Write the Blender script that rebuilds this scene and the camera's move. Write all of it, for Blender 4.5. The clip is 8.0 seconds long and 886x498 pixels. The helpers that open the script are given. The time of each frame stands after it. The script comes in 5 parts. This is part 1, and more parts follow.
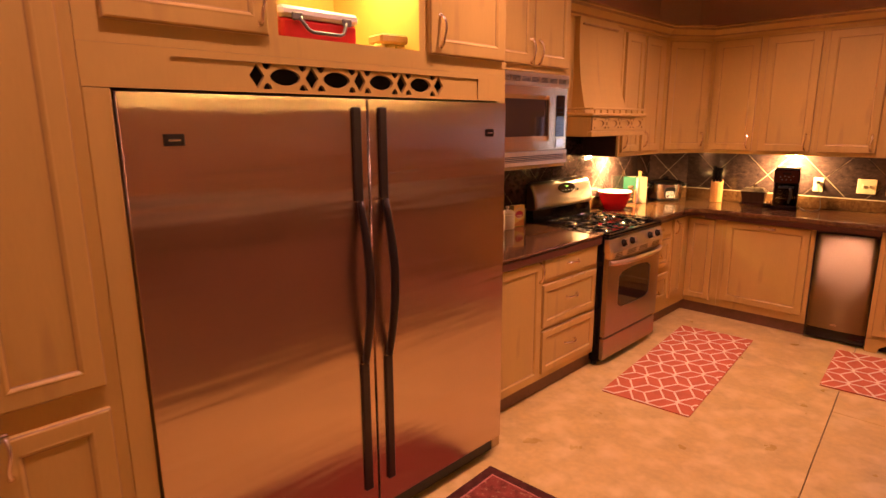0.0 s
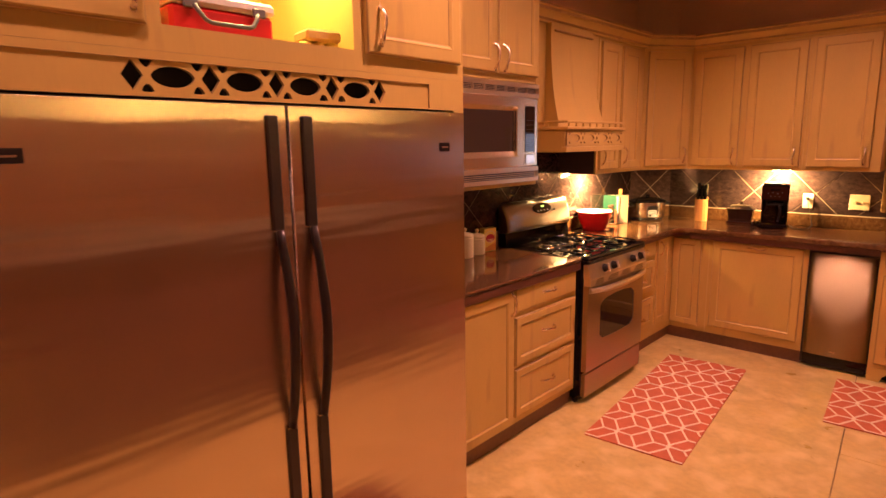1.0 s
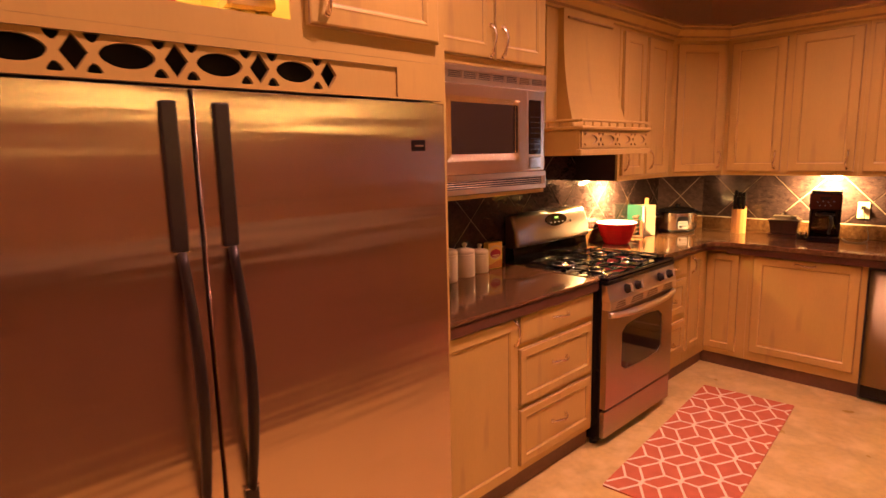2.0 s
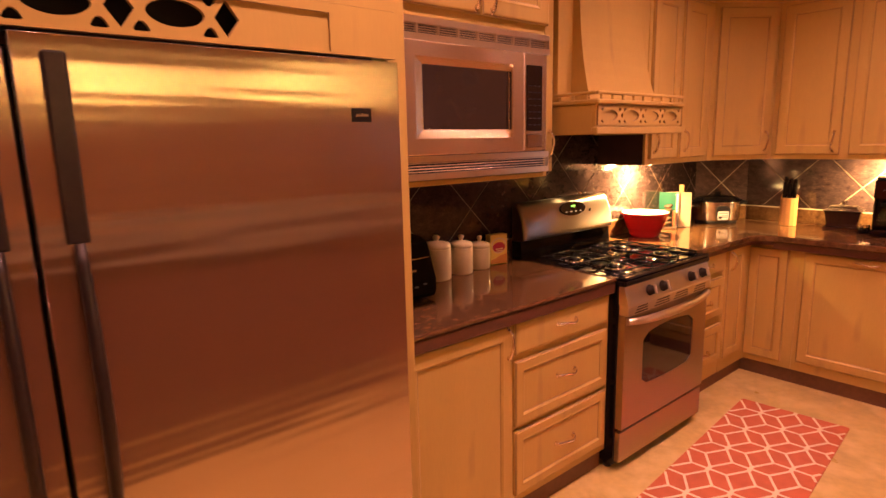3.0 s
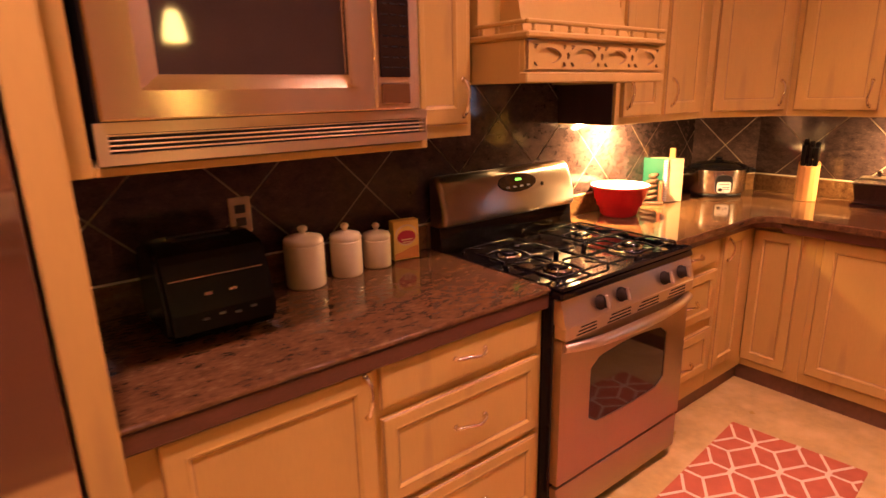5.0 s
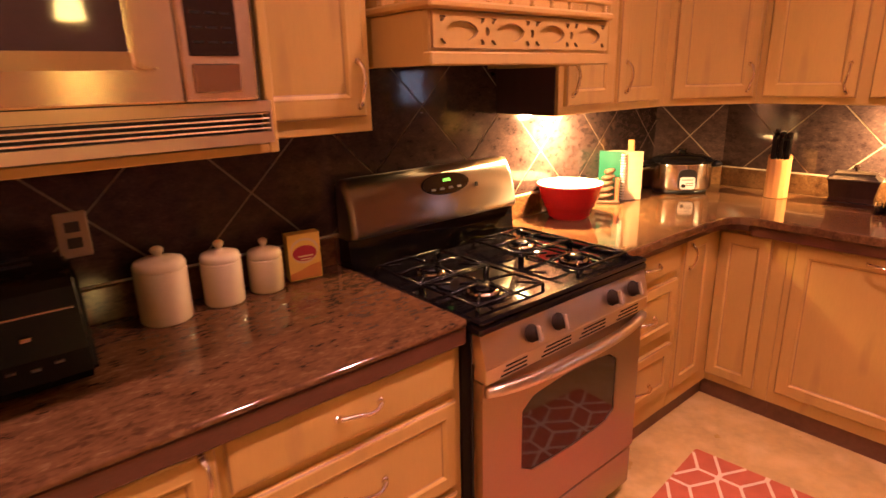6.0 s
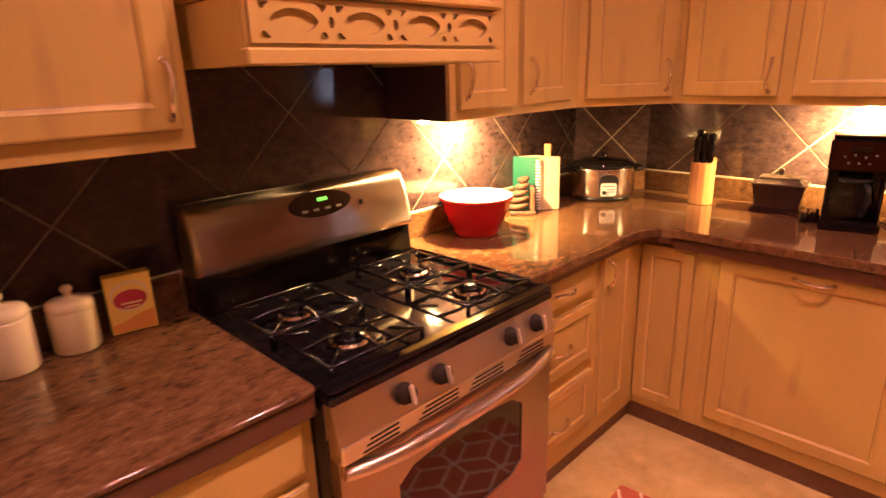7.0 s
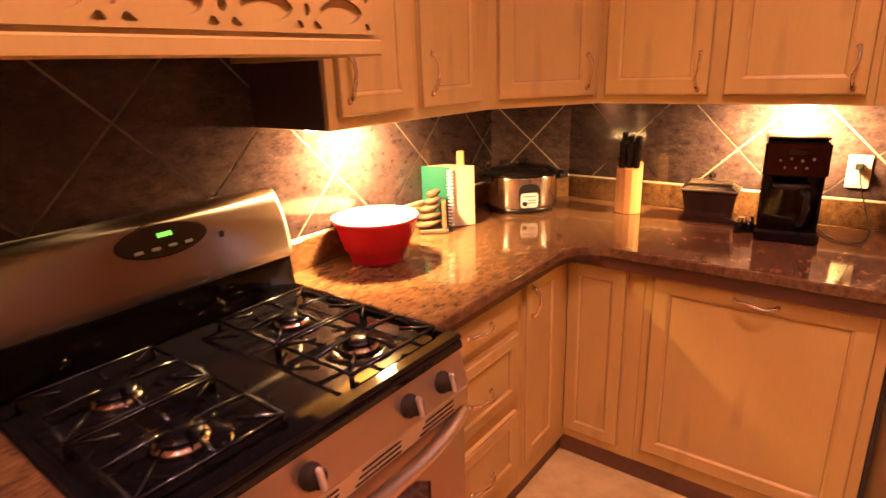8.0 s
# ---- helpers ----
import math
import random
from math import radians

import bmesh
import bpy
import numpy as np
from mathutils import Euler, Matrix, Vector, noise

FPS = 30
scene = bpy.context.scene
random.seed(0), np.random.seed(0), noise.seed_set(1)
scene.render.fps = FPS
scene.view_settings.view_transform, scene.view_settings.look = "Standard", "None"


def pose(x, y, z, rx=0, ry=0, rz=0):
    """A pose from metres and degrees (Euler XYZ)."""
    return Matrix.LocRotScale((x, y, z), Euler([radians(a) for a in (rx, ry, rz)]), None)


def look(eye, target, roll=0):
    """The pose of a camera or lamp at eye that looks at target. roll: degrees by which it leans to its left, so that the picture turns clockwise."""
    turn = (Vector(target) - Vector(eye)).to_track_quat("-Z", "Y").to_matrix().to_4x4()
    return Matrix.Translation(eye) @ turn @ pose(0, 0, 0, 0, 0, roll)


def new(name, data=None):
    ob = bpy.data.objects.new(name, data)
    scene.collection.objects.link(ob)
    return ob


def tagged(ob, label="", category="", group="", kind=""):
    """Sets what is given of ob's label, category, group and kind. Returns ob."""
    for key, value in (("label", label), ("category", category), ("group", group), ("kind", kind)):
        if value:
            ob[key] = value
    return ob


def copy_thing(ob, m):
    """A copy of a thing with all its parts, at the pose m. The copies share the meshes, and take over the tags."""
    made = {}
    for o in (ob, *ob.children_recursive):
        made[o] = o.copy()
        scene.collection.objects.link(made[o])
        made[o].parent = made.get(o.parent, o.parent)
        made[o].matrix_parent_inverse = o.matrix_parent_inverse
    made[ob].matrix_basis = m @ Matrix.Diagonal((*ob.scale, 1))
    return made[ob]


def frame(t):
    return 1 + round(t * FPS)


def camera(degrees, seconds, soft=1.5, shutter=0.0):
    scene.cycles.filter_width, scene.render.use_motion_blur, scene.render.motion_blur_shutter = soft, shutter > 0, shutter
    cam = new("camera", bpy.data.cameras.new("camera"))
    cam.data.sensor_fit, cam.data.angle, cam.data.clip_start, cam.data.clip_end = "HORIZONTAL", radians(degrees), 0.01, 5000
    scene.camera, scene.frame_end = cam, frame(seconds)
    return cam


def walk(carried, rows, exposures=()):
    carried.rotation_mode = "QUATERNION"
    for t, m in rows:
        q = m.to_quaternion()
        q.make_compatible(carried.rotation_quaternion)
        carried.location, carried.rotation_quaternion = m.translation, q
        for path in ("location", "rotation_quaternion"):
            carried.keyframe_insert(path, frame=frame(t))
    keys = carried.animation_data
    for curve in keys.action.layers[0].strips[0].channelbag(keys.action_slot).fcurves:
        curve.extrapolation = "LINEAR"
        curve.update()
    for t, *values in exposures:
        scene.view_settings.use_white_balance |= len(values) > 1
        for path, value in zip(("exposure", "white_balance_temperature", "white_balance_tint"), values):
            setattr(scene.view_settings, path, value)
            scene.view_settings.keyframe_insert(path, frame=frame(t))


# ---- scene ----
cam = camera(75.3, 8.0, 1.5, 0.4)
PATH = [
    (0, (2.486, -3.334, 1.615), (1.107, -1.95, 1.188), -0.3),
    (0.5, (2.415, -3.177, 1.603), (1.057, -1.765, 1.202), -0.5),
    (1, (2.322, -2.984, 1.585), (0.972, -1.552, 1.226), -0.9),
    (1.5, (2.217, -2.791, 1.571), (0.841, -1.377, 1.24), -1.2),
    (1.7, (2.191, -2.701, 1.557), (0.795, -1.306, 1.234), -1.2),
    (2.8, (2.04, -2.233, 1.524), (0.557, -0.94, 1.168), -1.5),
    (3, (2.025, -2.154, 1.51), (0.517, -0.892, 1.143), -1.3),
    (3.5, (1.934, -1.973, 1.522), (0.395, -0.766, 1.102), -1.1),
    (4, (1.881, -1.806, 1.515), (0.34, -0.619, 1.052), -1.1),
    (4.5, (1.835, -1.565, 1.51), (0.303, -0.38, 1.013), -1.2),
    (6, (1.632, -0.932, 1.499), (0.168, 0.305, 0.927), -1.4),
    (6.5, (1.58, -0.754, 1.498), (0.167, 0.535, 0.913), -1.5),
    (7, (1.553, -0.563, 1.507), (0.205, 0.791, 0.917), -1.7),
    (7.5, (1.493, -0.401, 1.497), (0.227, 1.028, 0.902), -1.8),
    (8, (1.401, -0.234, 1.499), (0.23, 1.272, 0.897), -2.0),
]
walk(cam, [(t, look(eye, target, roll)) for t, eye, target, roll in PATH], [(0, -0.03, 6350, 11), (3.5, 0.13, 6350, 12), (6.0, 0.20, 6050, 14), (8, 0.25, 6050, 14)])

# ---- world and lights ----
WARM = (1.0, 0.478, 0.415)
YELLOW = (1.0, 0.60, 0.22)
CEIL = 2.95

world = bpy.data.worlds.new("dusk")
scene.world = world
world.use_nodes = True
sky = world.node_tree.nodes.new("ShaderNodeTexSky")
sky.sky_type = "NISHITA"
sky.sun_disc = False
sky.sun_elevation = radians(14.0)
sky.sun_rotation = radians(120)
world.node_tree.links.new(sky.outputs[0], world.node_tree.nodes["Background"].inputs[0])
world.node_tree.nodes["Background"].inputs[1].default_value = 0.15


def lamp(name, where, power, size, colour, down=True, target=None, shape="DISK", size_y=0.0, spread=170):
    data = bpy.data.lights.new(name, "AREA")
    data.shape, data.size, data.energy, data.color = shape, size, power, colour
    data.spread = radians(spread)
    if size_y:
        data.size_y = size_y
    ob = new(name, data)
    ob.matrix_world = look(where, target if target else (where[0], where[1] + 0.0001, where[2] - 1))
    return ob


# the three at x 4.5 are unseen, added to brighten the east wall
CANS = [(1.40, 0.66), (1.40, -0.02), (1.40, -1.35), (1.40, -2.70), (1.40, -4.05), (4.5, 1.0), (4.5, -0.75), (4.5, -2.55)]
for (cx, cy), power in zip(CANS, (23, 9, 21, 9.5, 10, 6, 6, 6)):
    lamp("can_lamp", (cx, cy, CEIL - 0.03), power, 0.10, WARM, spread=124)
lamp("under_cabinet_lamp", (0.135, 1.05, 1.330), 64, 0.07, YELLOW, target=(-0.185, 1.05, 0.85), spread=180)
lamp("under_cabinet_lamp", (1.14, 2.055, 1.330), 66, 0.07, YELLOW, target=(1.14, 2.375, 0.85), spread=180)
lamp("niche_lamp", (0.68, -1.98, 2.306), 8.5, 0.08, (1.0, 0.72, 0.25), spread=175)

# ---- materials ----


def mat(name, base, rough=0.5, metal=0.0, var=0.12, scale=6.0, fine=60.0, bump=0.0, stretch=(1, 1, 1), rvar=0.08,
        stain=None, stain_at=0.6, stain_w=0.14, coat=0.0, emit=None, power=0.0, random_var=0.0, spec=0.5):
    """A painted, stone, wood or metal surface with variation at two scales."""
    m = bpy.data.materials.new(name)
    m.use_nodes = True
    n, ln = m.node_tree.nodes, m.node_tree.links
    b = n["Principled BSDF"]
    b.inputs["Metallic"].default_value = metal
    b.inputs["Coat Weight"].default_value = coat
    b.inputs["Specular IOR Level"].default_value = spec
    tc, mp = n.new("ShaderNodeTexCoord"), n.new("ShaderNodeMapping")
    mp.inputs["Scale"].default_value = stretch
    ln.new(tc.outputs["Object"], mp.inputs["Vector"])
    big, small = n.new("ShaderNodeTexNoise"), n.new("ShaderNodeTexNoise")
    big.inputs["Scale"].default_value, small.inputs["Scale"].default_value = scale, fine
    big.inputs["Detail"].default_value, small.inputs["Detail"].default_value = 4, 3
    for t in (big, small):
        ln.new(mp.outputs[0], t.inputs["Vector"])
    mixn = n.new("ShaderNodeMix")
    mixn.inputs[0].default_value = 0.35
    ln.new(big.outputs["Fac"], mixn.inputs[2])
    ln.new(small.outputs["Fac"], mixn.inputs[3])
    ramp = n.new("ShaderNodeValToRGB")
    ramp.color_ramp.elements[0].position, ramp.color_ramp.elements[1].position = 0.3, 0.7
    ramp.color_ramp.elements[0].color = (*[c * (1 - var) for c in base], 1)
    ramp.color_ramp.elements[1].color = (*[min(1, c * (1 + var)) for c in base], 1)
    ln.new(mixn.outputs[0], ramp.inputs[0])
    colour = ramp.outputs[0]
    if stain:
        st = n.new("ShaderNodeTexNoise")
        st.inputs["Scale"].default_value, st.inputs["Detail"].default_value = scale * 1.7, 6
        ln.new(mp.outputs[0], st.inputs["Vector"])
        r2 = n.new("ShaderNodeValToRGB")
        r2.color_ramp.elements[0].position, r2.color_ramp.elements[1].position = stain_at, stain_at + stain_w
        r2.color_ramp.elements[0].color, r2.color_ramp.elements[1].color = (0, 0, 0, 1), (1, 1, 1, 1)
        ln.new(st.outputs["Fac"], r2.inputs[0])
        mx = n.new("ShaderNodeMix")
        mx.data_type = "RGBA"
        ln.new(r2.outputs[0], mx.inputs[0])
        ln.new(colour, mx.inputs[6])
        mx.inputs[7].default_value = (*stain, 1)
        colour = mx.outputs[2]
    if random_var:
        oi, hs, ma = n.new("ShaderNodeObjectInfo"), n.new("ShaderNodeHueSaturation"), n.new("ShaderNodeMath")
        ma.operation = "MULTIPLY_ADD"
        ma.inputs[1].default_value, ma.inputs[2].default_value = 2 * random_var, 1 - random_var
        ln.new(oi.outputs["Random"], ma.inputs[0])
        ln.new(ma.outputs[0], hs.inputs["Value"])
        ln.new(colour, hs.inputs["Color"])
        colour = hs.outputs[0]
    ln.new(colour, b.inputs["Base Color"])
    rr = n.new("ShaderNodeMath")
    rr.operation = "MULTIPLY_ADD"
    rr.inputs[1].default_value, rr.inputs[2].default_value = 2 * rvar, max(0.02, rough - rvar)
    ln.new(big.outputs["Fac"], rr.inputs[0])
    ln.new(rr.outputs[0], b.inputs["Roughness"])
    if bump:
        bp = n.new("ShaderNodeBump")
        bp.inputs["Strength"].default_value, bp.inputs["Distance"].default_value = bump, 0.004
        ln.new(mixn.outputs[0], bp.inputs["Height"])
        ln.new(bp.outputs[0], b.inputs["Normal"])
    if emit:
        b.inputs["Emission Color"].default_value = (*emit, 1)
        b.inputs["Emission Strength"].default_value = power
    return m


def steel(name, base, rough, aniso, wave=0.0, turn=0.0, ripple=(1.2, 1.2, 2.6), lines=0.52):
    """Brushed stainless steel whose grain runs upright, in a slightly wavy sheet."""
    m = mat(name, base, rough, 1.0, 0.05, 3, 240, 0, (1, 6, 0.25), 0.04)
    n, ln = m.node_tree.nodes, m.node_tree.links
    b = n["Principled BSDF"]
    b.inputs["Anisotropic"].default_value = aniso
    b.inputs["Anisotropic Rotation"].default_value = turn
    tg = n.new("ShaderNodeTangent")
    tg.direction_type, tg.axis = "RADIAL", "Z"
    ln.new(tg.outputs[0], b.inputs["Tangent"])
    if wave:
        tc, mp, nz, bp = n.new("ShaderNodeTexCoord"), n.new("ShaderNodeMapping"), n.new("ShaderNodeTexNoise"), n.new("ShaderNodeBump")
        mp.inputs["Scale"].default_value = ripple
        nz.inputs["Scale"].default_value, nz.inputs["Detail"].default_value = 1.6, 1
        bp.inputs["Strength"].default_value, bp.inputs["Distance"].default_value = wave, 0.02
        ln.new(tc.outputs["Object"], mp.inputs["Vector"])
        ln.new(mp.outputs[0], nz.inputs["Vector"])
        # fine drawn lines across the sheet
        mp2, nz2, ad = n.new("ShaderNodeMapping"), n.new("ShaderNodeTexNoise"), n.new("ShaderNodeMath")
        mp2.inputs["Scale"].default_value = (0.30, 0.30, 5.5)
        nz2.inputs["Scale"].default_value, nz2.inputs["Detail"].default_value = 2.0, 2
        ad.operation = "MULTIPLY_ADD"
        ad.inputs[1].default_value = lines
        ln.new(tc.outputs["Object"], mp2.inputs["Vector"])
        ln.new(mp2.outputs[0], nz2.inputs["Vector"])
        ln.new(nz2.outputs["Fac"], ad.inputs[0])
        ln.new(nz.outputs["Fac"], ad.inputs[2])
        ln.new(ad.outputs[0], bp.inputs["Height"])
        ln.new(bp.outputs[0], b.inputs["Normal"])
    return m


def granite(name, dark, mid, pale, rough=0.12, random_var=0.0, grain=(1, 1, 1)):
    """Polished speckled stone."""
    m = mat(name, dark, rough, 0, 0.2, 12, 90, 0, (1, 1, 1), 0.04)
    n, ln = m.node_tree.nodes, m.node_tree.links
    tc = n.new("ShaderNodeTexCoord")
    v, z = n.new("ShaderNodeTexVoronoi"), n.new("ShaderNodeTexNoise")
    v.inputs["Scale"].default_value, v.inputs["Randomness"].default_value = 150, 1
    z.inputs["Scale"].default_value, z.inputs["Detail"].default_value = 34, 6
    mp = n.new("ShaderNodeMapping")
    mp.inputs["Scale"].default_value = grain
    ln.new(tc.outputs["Object"], mp.inputs["Vector"])
    ln.new(mp.outputs[0], v.inputs["Vector"])
    ln.new(mp.outputs[0], z.inputs["Vector"])
    sep = n.new("ShaderNodeSeparateColor")
    ln.new(v.outputs["Color"], sep.inputs[0])
    add = n.new("ShaderNodeMath")
    add.operation = "MULTIPLY_ADD"
    add.inputs[1].default_value = 0.26
    ln.new(sep.outputs[0], add.inputs[0])
    ln.new(z.outputs["Fac"], add.inputs[2])
    r = n.new("ShaderNodeValToRGB")
    e = r.color_ramp.elements
    e[0].position, e[0].color = 0.38, (*dark, 1)
    e[1].position, e[1].color = 0.90, (*pale, 1)
    k = e.new(0.58)
    k.color = (*mid, 1)
    k = e.new(0.76)
    k.color = (*[c * 1.25 for c in mid], 1)
    ln.new(add.outputs[0], r.inputs[0])
    out = r.outputs[0]
    if random_var:
        oi, hs, ma = n.new("ShaderNodeObjectInfo"), n.new("ShaderNodeHueSaturation"), n.new("ShaderNodeMath")
        ma.operation = "MULTIPLY_ADD"
        ma.inputs[1].default_value, ma.inputs[2].default_value = 2 * random_var, 1 - random_var
        ln.new(oi.outputs["Random"], ma.inputs[0])
        ln.new(ma.outputs[0], hs.inputs["Value"])
        ln.new(out, hs.inputs["Color"])
        out = hs.outputs[0]
    ln.new(out, n["Principled BSDF"].inputs["Base Color"])
    return m


def glassy(name, colour, rough=0.03):
    m = bpy.data.materials.new(name)
    m.use_nodes = True
    b = m.node_tree.nodes["Principled BSDF"]
    b.inputs["Base Color"].default_value = (*colour, 1)
    b.inputs["Roughness"].default_value = rough
    b.inputs["Transmission Weight"].default_value = 1.0
    b.inputs["IOR"].default_value = 1.45
    return m


CREAM = (0.56, 0.368, 0.098)
M_cab = mat("glazed_cream_wood", CREAM, 0.42, 0, 0.06, 1.6, 34, 0.03, (4, 4, 0.7), 0.06, stain=(0.46, 0.295, 0.088), stain_at=0.64)
M_glaze = mat("brown_glaze", (0.35, 0.215, 0.075), 0.5, 0, 0.35, 7, 50)
M_toe = mat("dark_toe_board", (0.17, 0.082, 0.045), 0.5, 0, 0.25, 5, 40)
M_darkside = mat("dark_brown_side", (0.050, 0.021, 0.017), 0.5, 0, 0.2, 3, 40, 0.03, (6, 6, 0.8))
# near-black colour for the shade inside hollows and slots; also the hood liner
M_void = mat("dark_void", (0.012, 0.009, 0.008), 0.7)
M_fridge = steel("brushed_steel_sheet", (0.66, 0.51, 0.42), 0.215, 0.95, 0.17, lines=0.85)
M_cooker = steel("cooker_steel", (0.88, 0.82, 0.78), 0.20, 0.8, 0.05, 0.25)
M_panel = steel("satin_panel_steel", (0.78, 0.65, 0.49), 0.30, 0.6, 0.03, 0.25)
M_back = steel("rolled_back_steel", (0.42, 0.36, 0.32), 0.30, 0.9, 0.03, 0.25)
M_oven = steel("satin_oven_steel", (0.43, 0.34, 0.235), 0.30, 0.4, 0.03, 0.25)
M_dish = steel("upright_brushed_steel", (0.40, 0.31, 0.17), 0.55, 0.9, 0.05, 0.25, (4, 4, 1.5), 0.0)
M_trimsteel = steel("satin_steel_trim", (0.62, 0.51, 0.41), 0.14, 0.7, 0.04, 0.25)
M_mwdoor = steel("bright_door_steel", (0.88, 0.71, 0.47), 0.24, 0.9, 0.05, 0.25)
M_vent = steel("satin_vent_steel", (0.86, 0.70, 0.47), 0.34, 0.4, 0.02, 0.25)
M_pull = mat("pewter_pull", (0.90, 0.80, 0.68), 0.20, 1.0, 0.1, 40, 200)
M_grip = mat("dark_handle_metal", (0.055, 0.04, 0.035), 0.34, 0.6, 0.15, 10, 100)
M_black = mat("gloss_black_enamel", (0.006, 0.005, 0.006), 0.07, 0, 0.2, 8, 80, rvar=0.04, spec=0.36)
M_blackp = mat("black_plastic", (0.016, 0.014, 0.014), 0.35, 0, 0.2, 8, 120, 0.03)
M_toast = mat("soft_black_shell", (0.008, 0.007, 0.007), 0.25, 0, 0.2, 8, 80, rvar=0.03, spec=0.14)
M_iron = mat("black_enamelled_iron", (0.006, 0.005, 0.006), 0.20, 0.0, 0.3, 30, 200, 0.10, spec=0.4)
M_dglass = mat("dark_oven_glass", (0.018, 0.010, 0.008), 0.05, 0, 0.1, 5, 50, rvar=0.01)
M_mwglass = mat("smoked_mesh_glass", (0.040, 0.026, 0.022), 0.045, 0, 0.1, 8, 300, rvar=0.01, spec=0.9)
M_granite = granite("brown_granite", (0.070, 0.030, 0.014), (0.118, 0.056, 0.0225), (0.19, 0.106, 0.046), 0.085, 0.0, (1.1, 0.5, 0.9))
M_edge = mat("red_brown_edge", (0.105, 0.038, 0.023), 0.32, 0, 0.25, 9, 70, 0.05, (1, 1, 3))
M_tile = granite("speckled_stone_tile", (0.022, 0.0122, 0.0130), (0.037, 0.0215, 0.0205), (0.068, 0.041, 0.034), 0.075, 0.06, (0.75, 1, 1.2))
M_grout = mat("cream_grout", (0.215, 0.165, 0.112), 0.8, 0, 0.15, 12, 90, 0.2)
M_floor = mat("stained_concrete", (0.58, 0.405, 0.13), 0.33, 0, 0.20, 4.2, 30, 0.05, (1, 1, 1), 0.16, stain=(0.72, 0.53, 0.21), stain_at=0.47, stain_w=0.22)
M_caulk = mat("pale_caulk", (0.62, 0.52, 0.38), 0.7, 0, 0.1, 12, 90)
M_joint = mat("dark_joint", (0.25, 0.165, 0.08), 0.8)
M_wall = mat("tan_wall_paint", (0.56, 0.335, 0.20), 0.75, 0, 0.06, 1.2, 60, 0.12)
M_ceil = mat("ceiling_paint", (0.62, 0.50, 0.36), 0.85, 0, 0.05, 1.5, 80, 0.12)
M_wains = mat("brown_island_wood", (0.19, 0.10, 0.065), 0.5, 0, 0.2, 2, 40)
M_rug = mat("coral_rug_pile", (0.55, 0.150, 0.072), 0.95, 0, 0.14, 14, 420, 0.6, spec=0.1)
M_rugline = mat("ivory_rug_pile", (0.80, 0.66, 0.46), 0.95, 0, 0.12, 14, 420, 0.6, spec=0.1)
M_mat = mat("dark_woven_rug", (0.075, 0.022, 0.016), 0.95, 0, 0.4, 20, 400, 0.6, spec=0.1)
M_matline = mat("rose_woven_band", (0.42, 0.15, 0.11), 0.95, 0, 0.4, 25, 400, 0.6, spec=0.1)
M_matfield = mat("maroon_woven_field", (0.20, 0.045, 0.03), 0.95, 0, 0.5, 30, 300, 0.6, stain=(0.38, 0.19, 0.10), stain_at=0.56, spec=0.1)
M_white = mat("white_glazed_ceramic", (0.80, 0.74, 0.64), 0.16, 0, 0.04, 4, 60)
M_canister = mat("cream_glazed_ceramic", (0.74, 0.60, 0.36), 0.2, 0, 0.05, 4, 60)
M_knobdark = mat("matt_black_knob", (0.026, 0.016, 0.010), 0.6, 0, 0.2, 8, 120, spec=0.1)
M_knob = mat("tan_knob_ridge", (0.55, 0.42, 0.28), 0.35, 0.3, 0.1, 10, 90)
# pale outlet plate, with the shade it sits in put into its brown
M_dimplate = mat("shaded_plate_plastic", (0.42, 0.29, 0.21), 0.4, 0, 0.06, 6, 80)
M_red = mat("red_glazed_ceramic", (0.60, 0.016, 0.026), 0.14, 0, 0.08, 5, 60)
M_redp = mat("red_cooler_plastic", (0.55, 0.012, 0.012), 0.4, 0, 0.06, 6, 80)
M_whitep = mat("white_plastic", (0.80, 0.78, 0.74), 0.4, 0, 0.04, 6, 80)
M_greyp = mat("grey_plastic", (0.16, 0.15, 0.15), 0.4, 0, 0.1, 6, 80)
M_ivory = mat("ivory_plastic", (0.74, 0.62, 0.42), 0.4, 0, 0.05, 6, 80)
M_green = mat("green_book_cover", (0.003, 0.075, 0.046), 0.45, 0, 0.1, 10, 90)
M_paper = mat("cream_paper", (0.60, 0.48, 0.31), 0.8, 0, 0.10, 4, 160, 0.1, (1, 1, 14))
M_bamboo = mat("bamboo_wood", (0.60, 0.30, 0.10), 0.4, 0, 0.16, 3, 50, 0.08, (14, 14, 1))
M_bark = mat("carved_wood", (0.078, 0.038, 0.018), 0.7, 0, 0.4, 14, 90, 0.4)
M_rust = mat("rust_leather", (0.28, 0.075, 0.03), 0.6, 0, 0.2, 20, 90, 0.1)
M_tea = mat("mahogany_box", (0.034, 0.014, 0.010), 0.22, 0, 0.3, 4, 60, 0.05, (6, 6, 1))
M_teatop = mat("worn_pewter_lid", (0.080, 0.054, 0.035), 0.40, 0.1, 0.35, 20, 90, 0.2)
M_box = mat("yellow_carton", (0.88, 0.62, 0.11), 0.5, 0, 0.06, 10, 90)
M_boxred = mat("red_carton_print", (0.50, 0.03, 0.05), 0.5, 0, 0.06, 10, 90)
M_boxband = mat("orange_carton_print", (0.74, 0.30, 0.06), 0.5, 0, 0.06, 10, 90)
M_boxpale = mat("pale_carton_print", (0.80, 0.62, 0.30), 0.5, 0, 0.06, 10, 90)
M_eggs = mat("yellow_pulp_carton", (0.62, 0.45, 0.10), 0.85, 0, 0.2, 20, 150, 0.4)
M_eggtop = mat("tan_pulp", (0.40, 0.25, 0.08), 0.85, 0, 0.2, 20, 150, 0.3)
M_keymark = mat("faint_key_print", (0.013, 0.012, 0.012), 0.3)
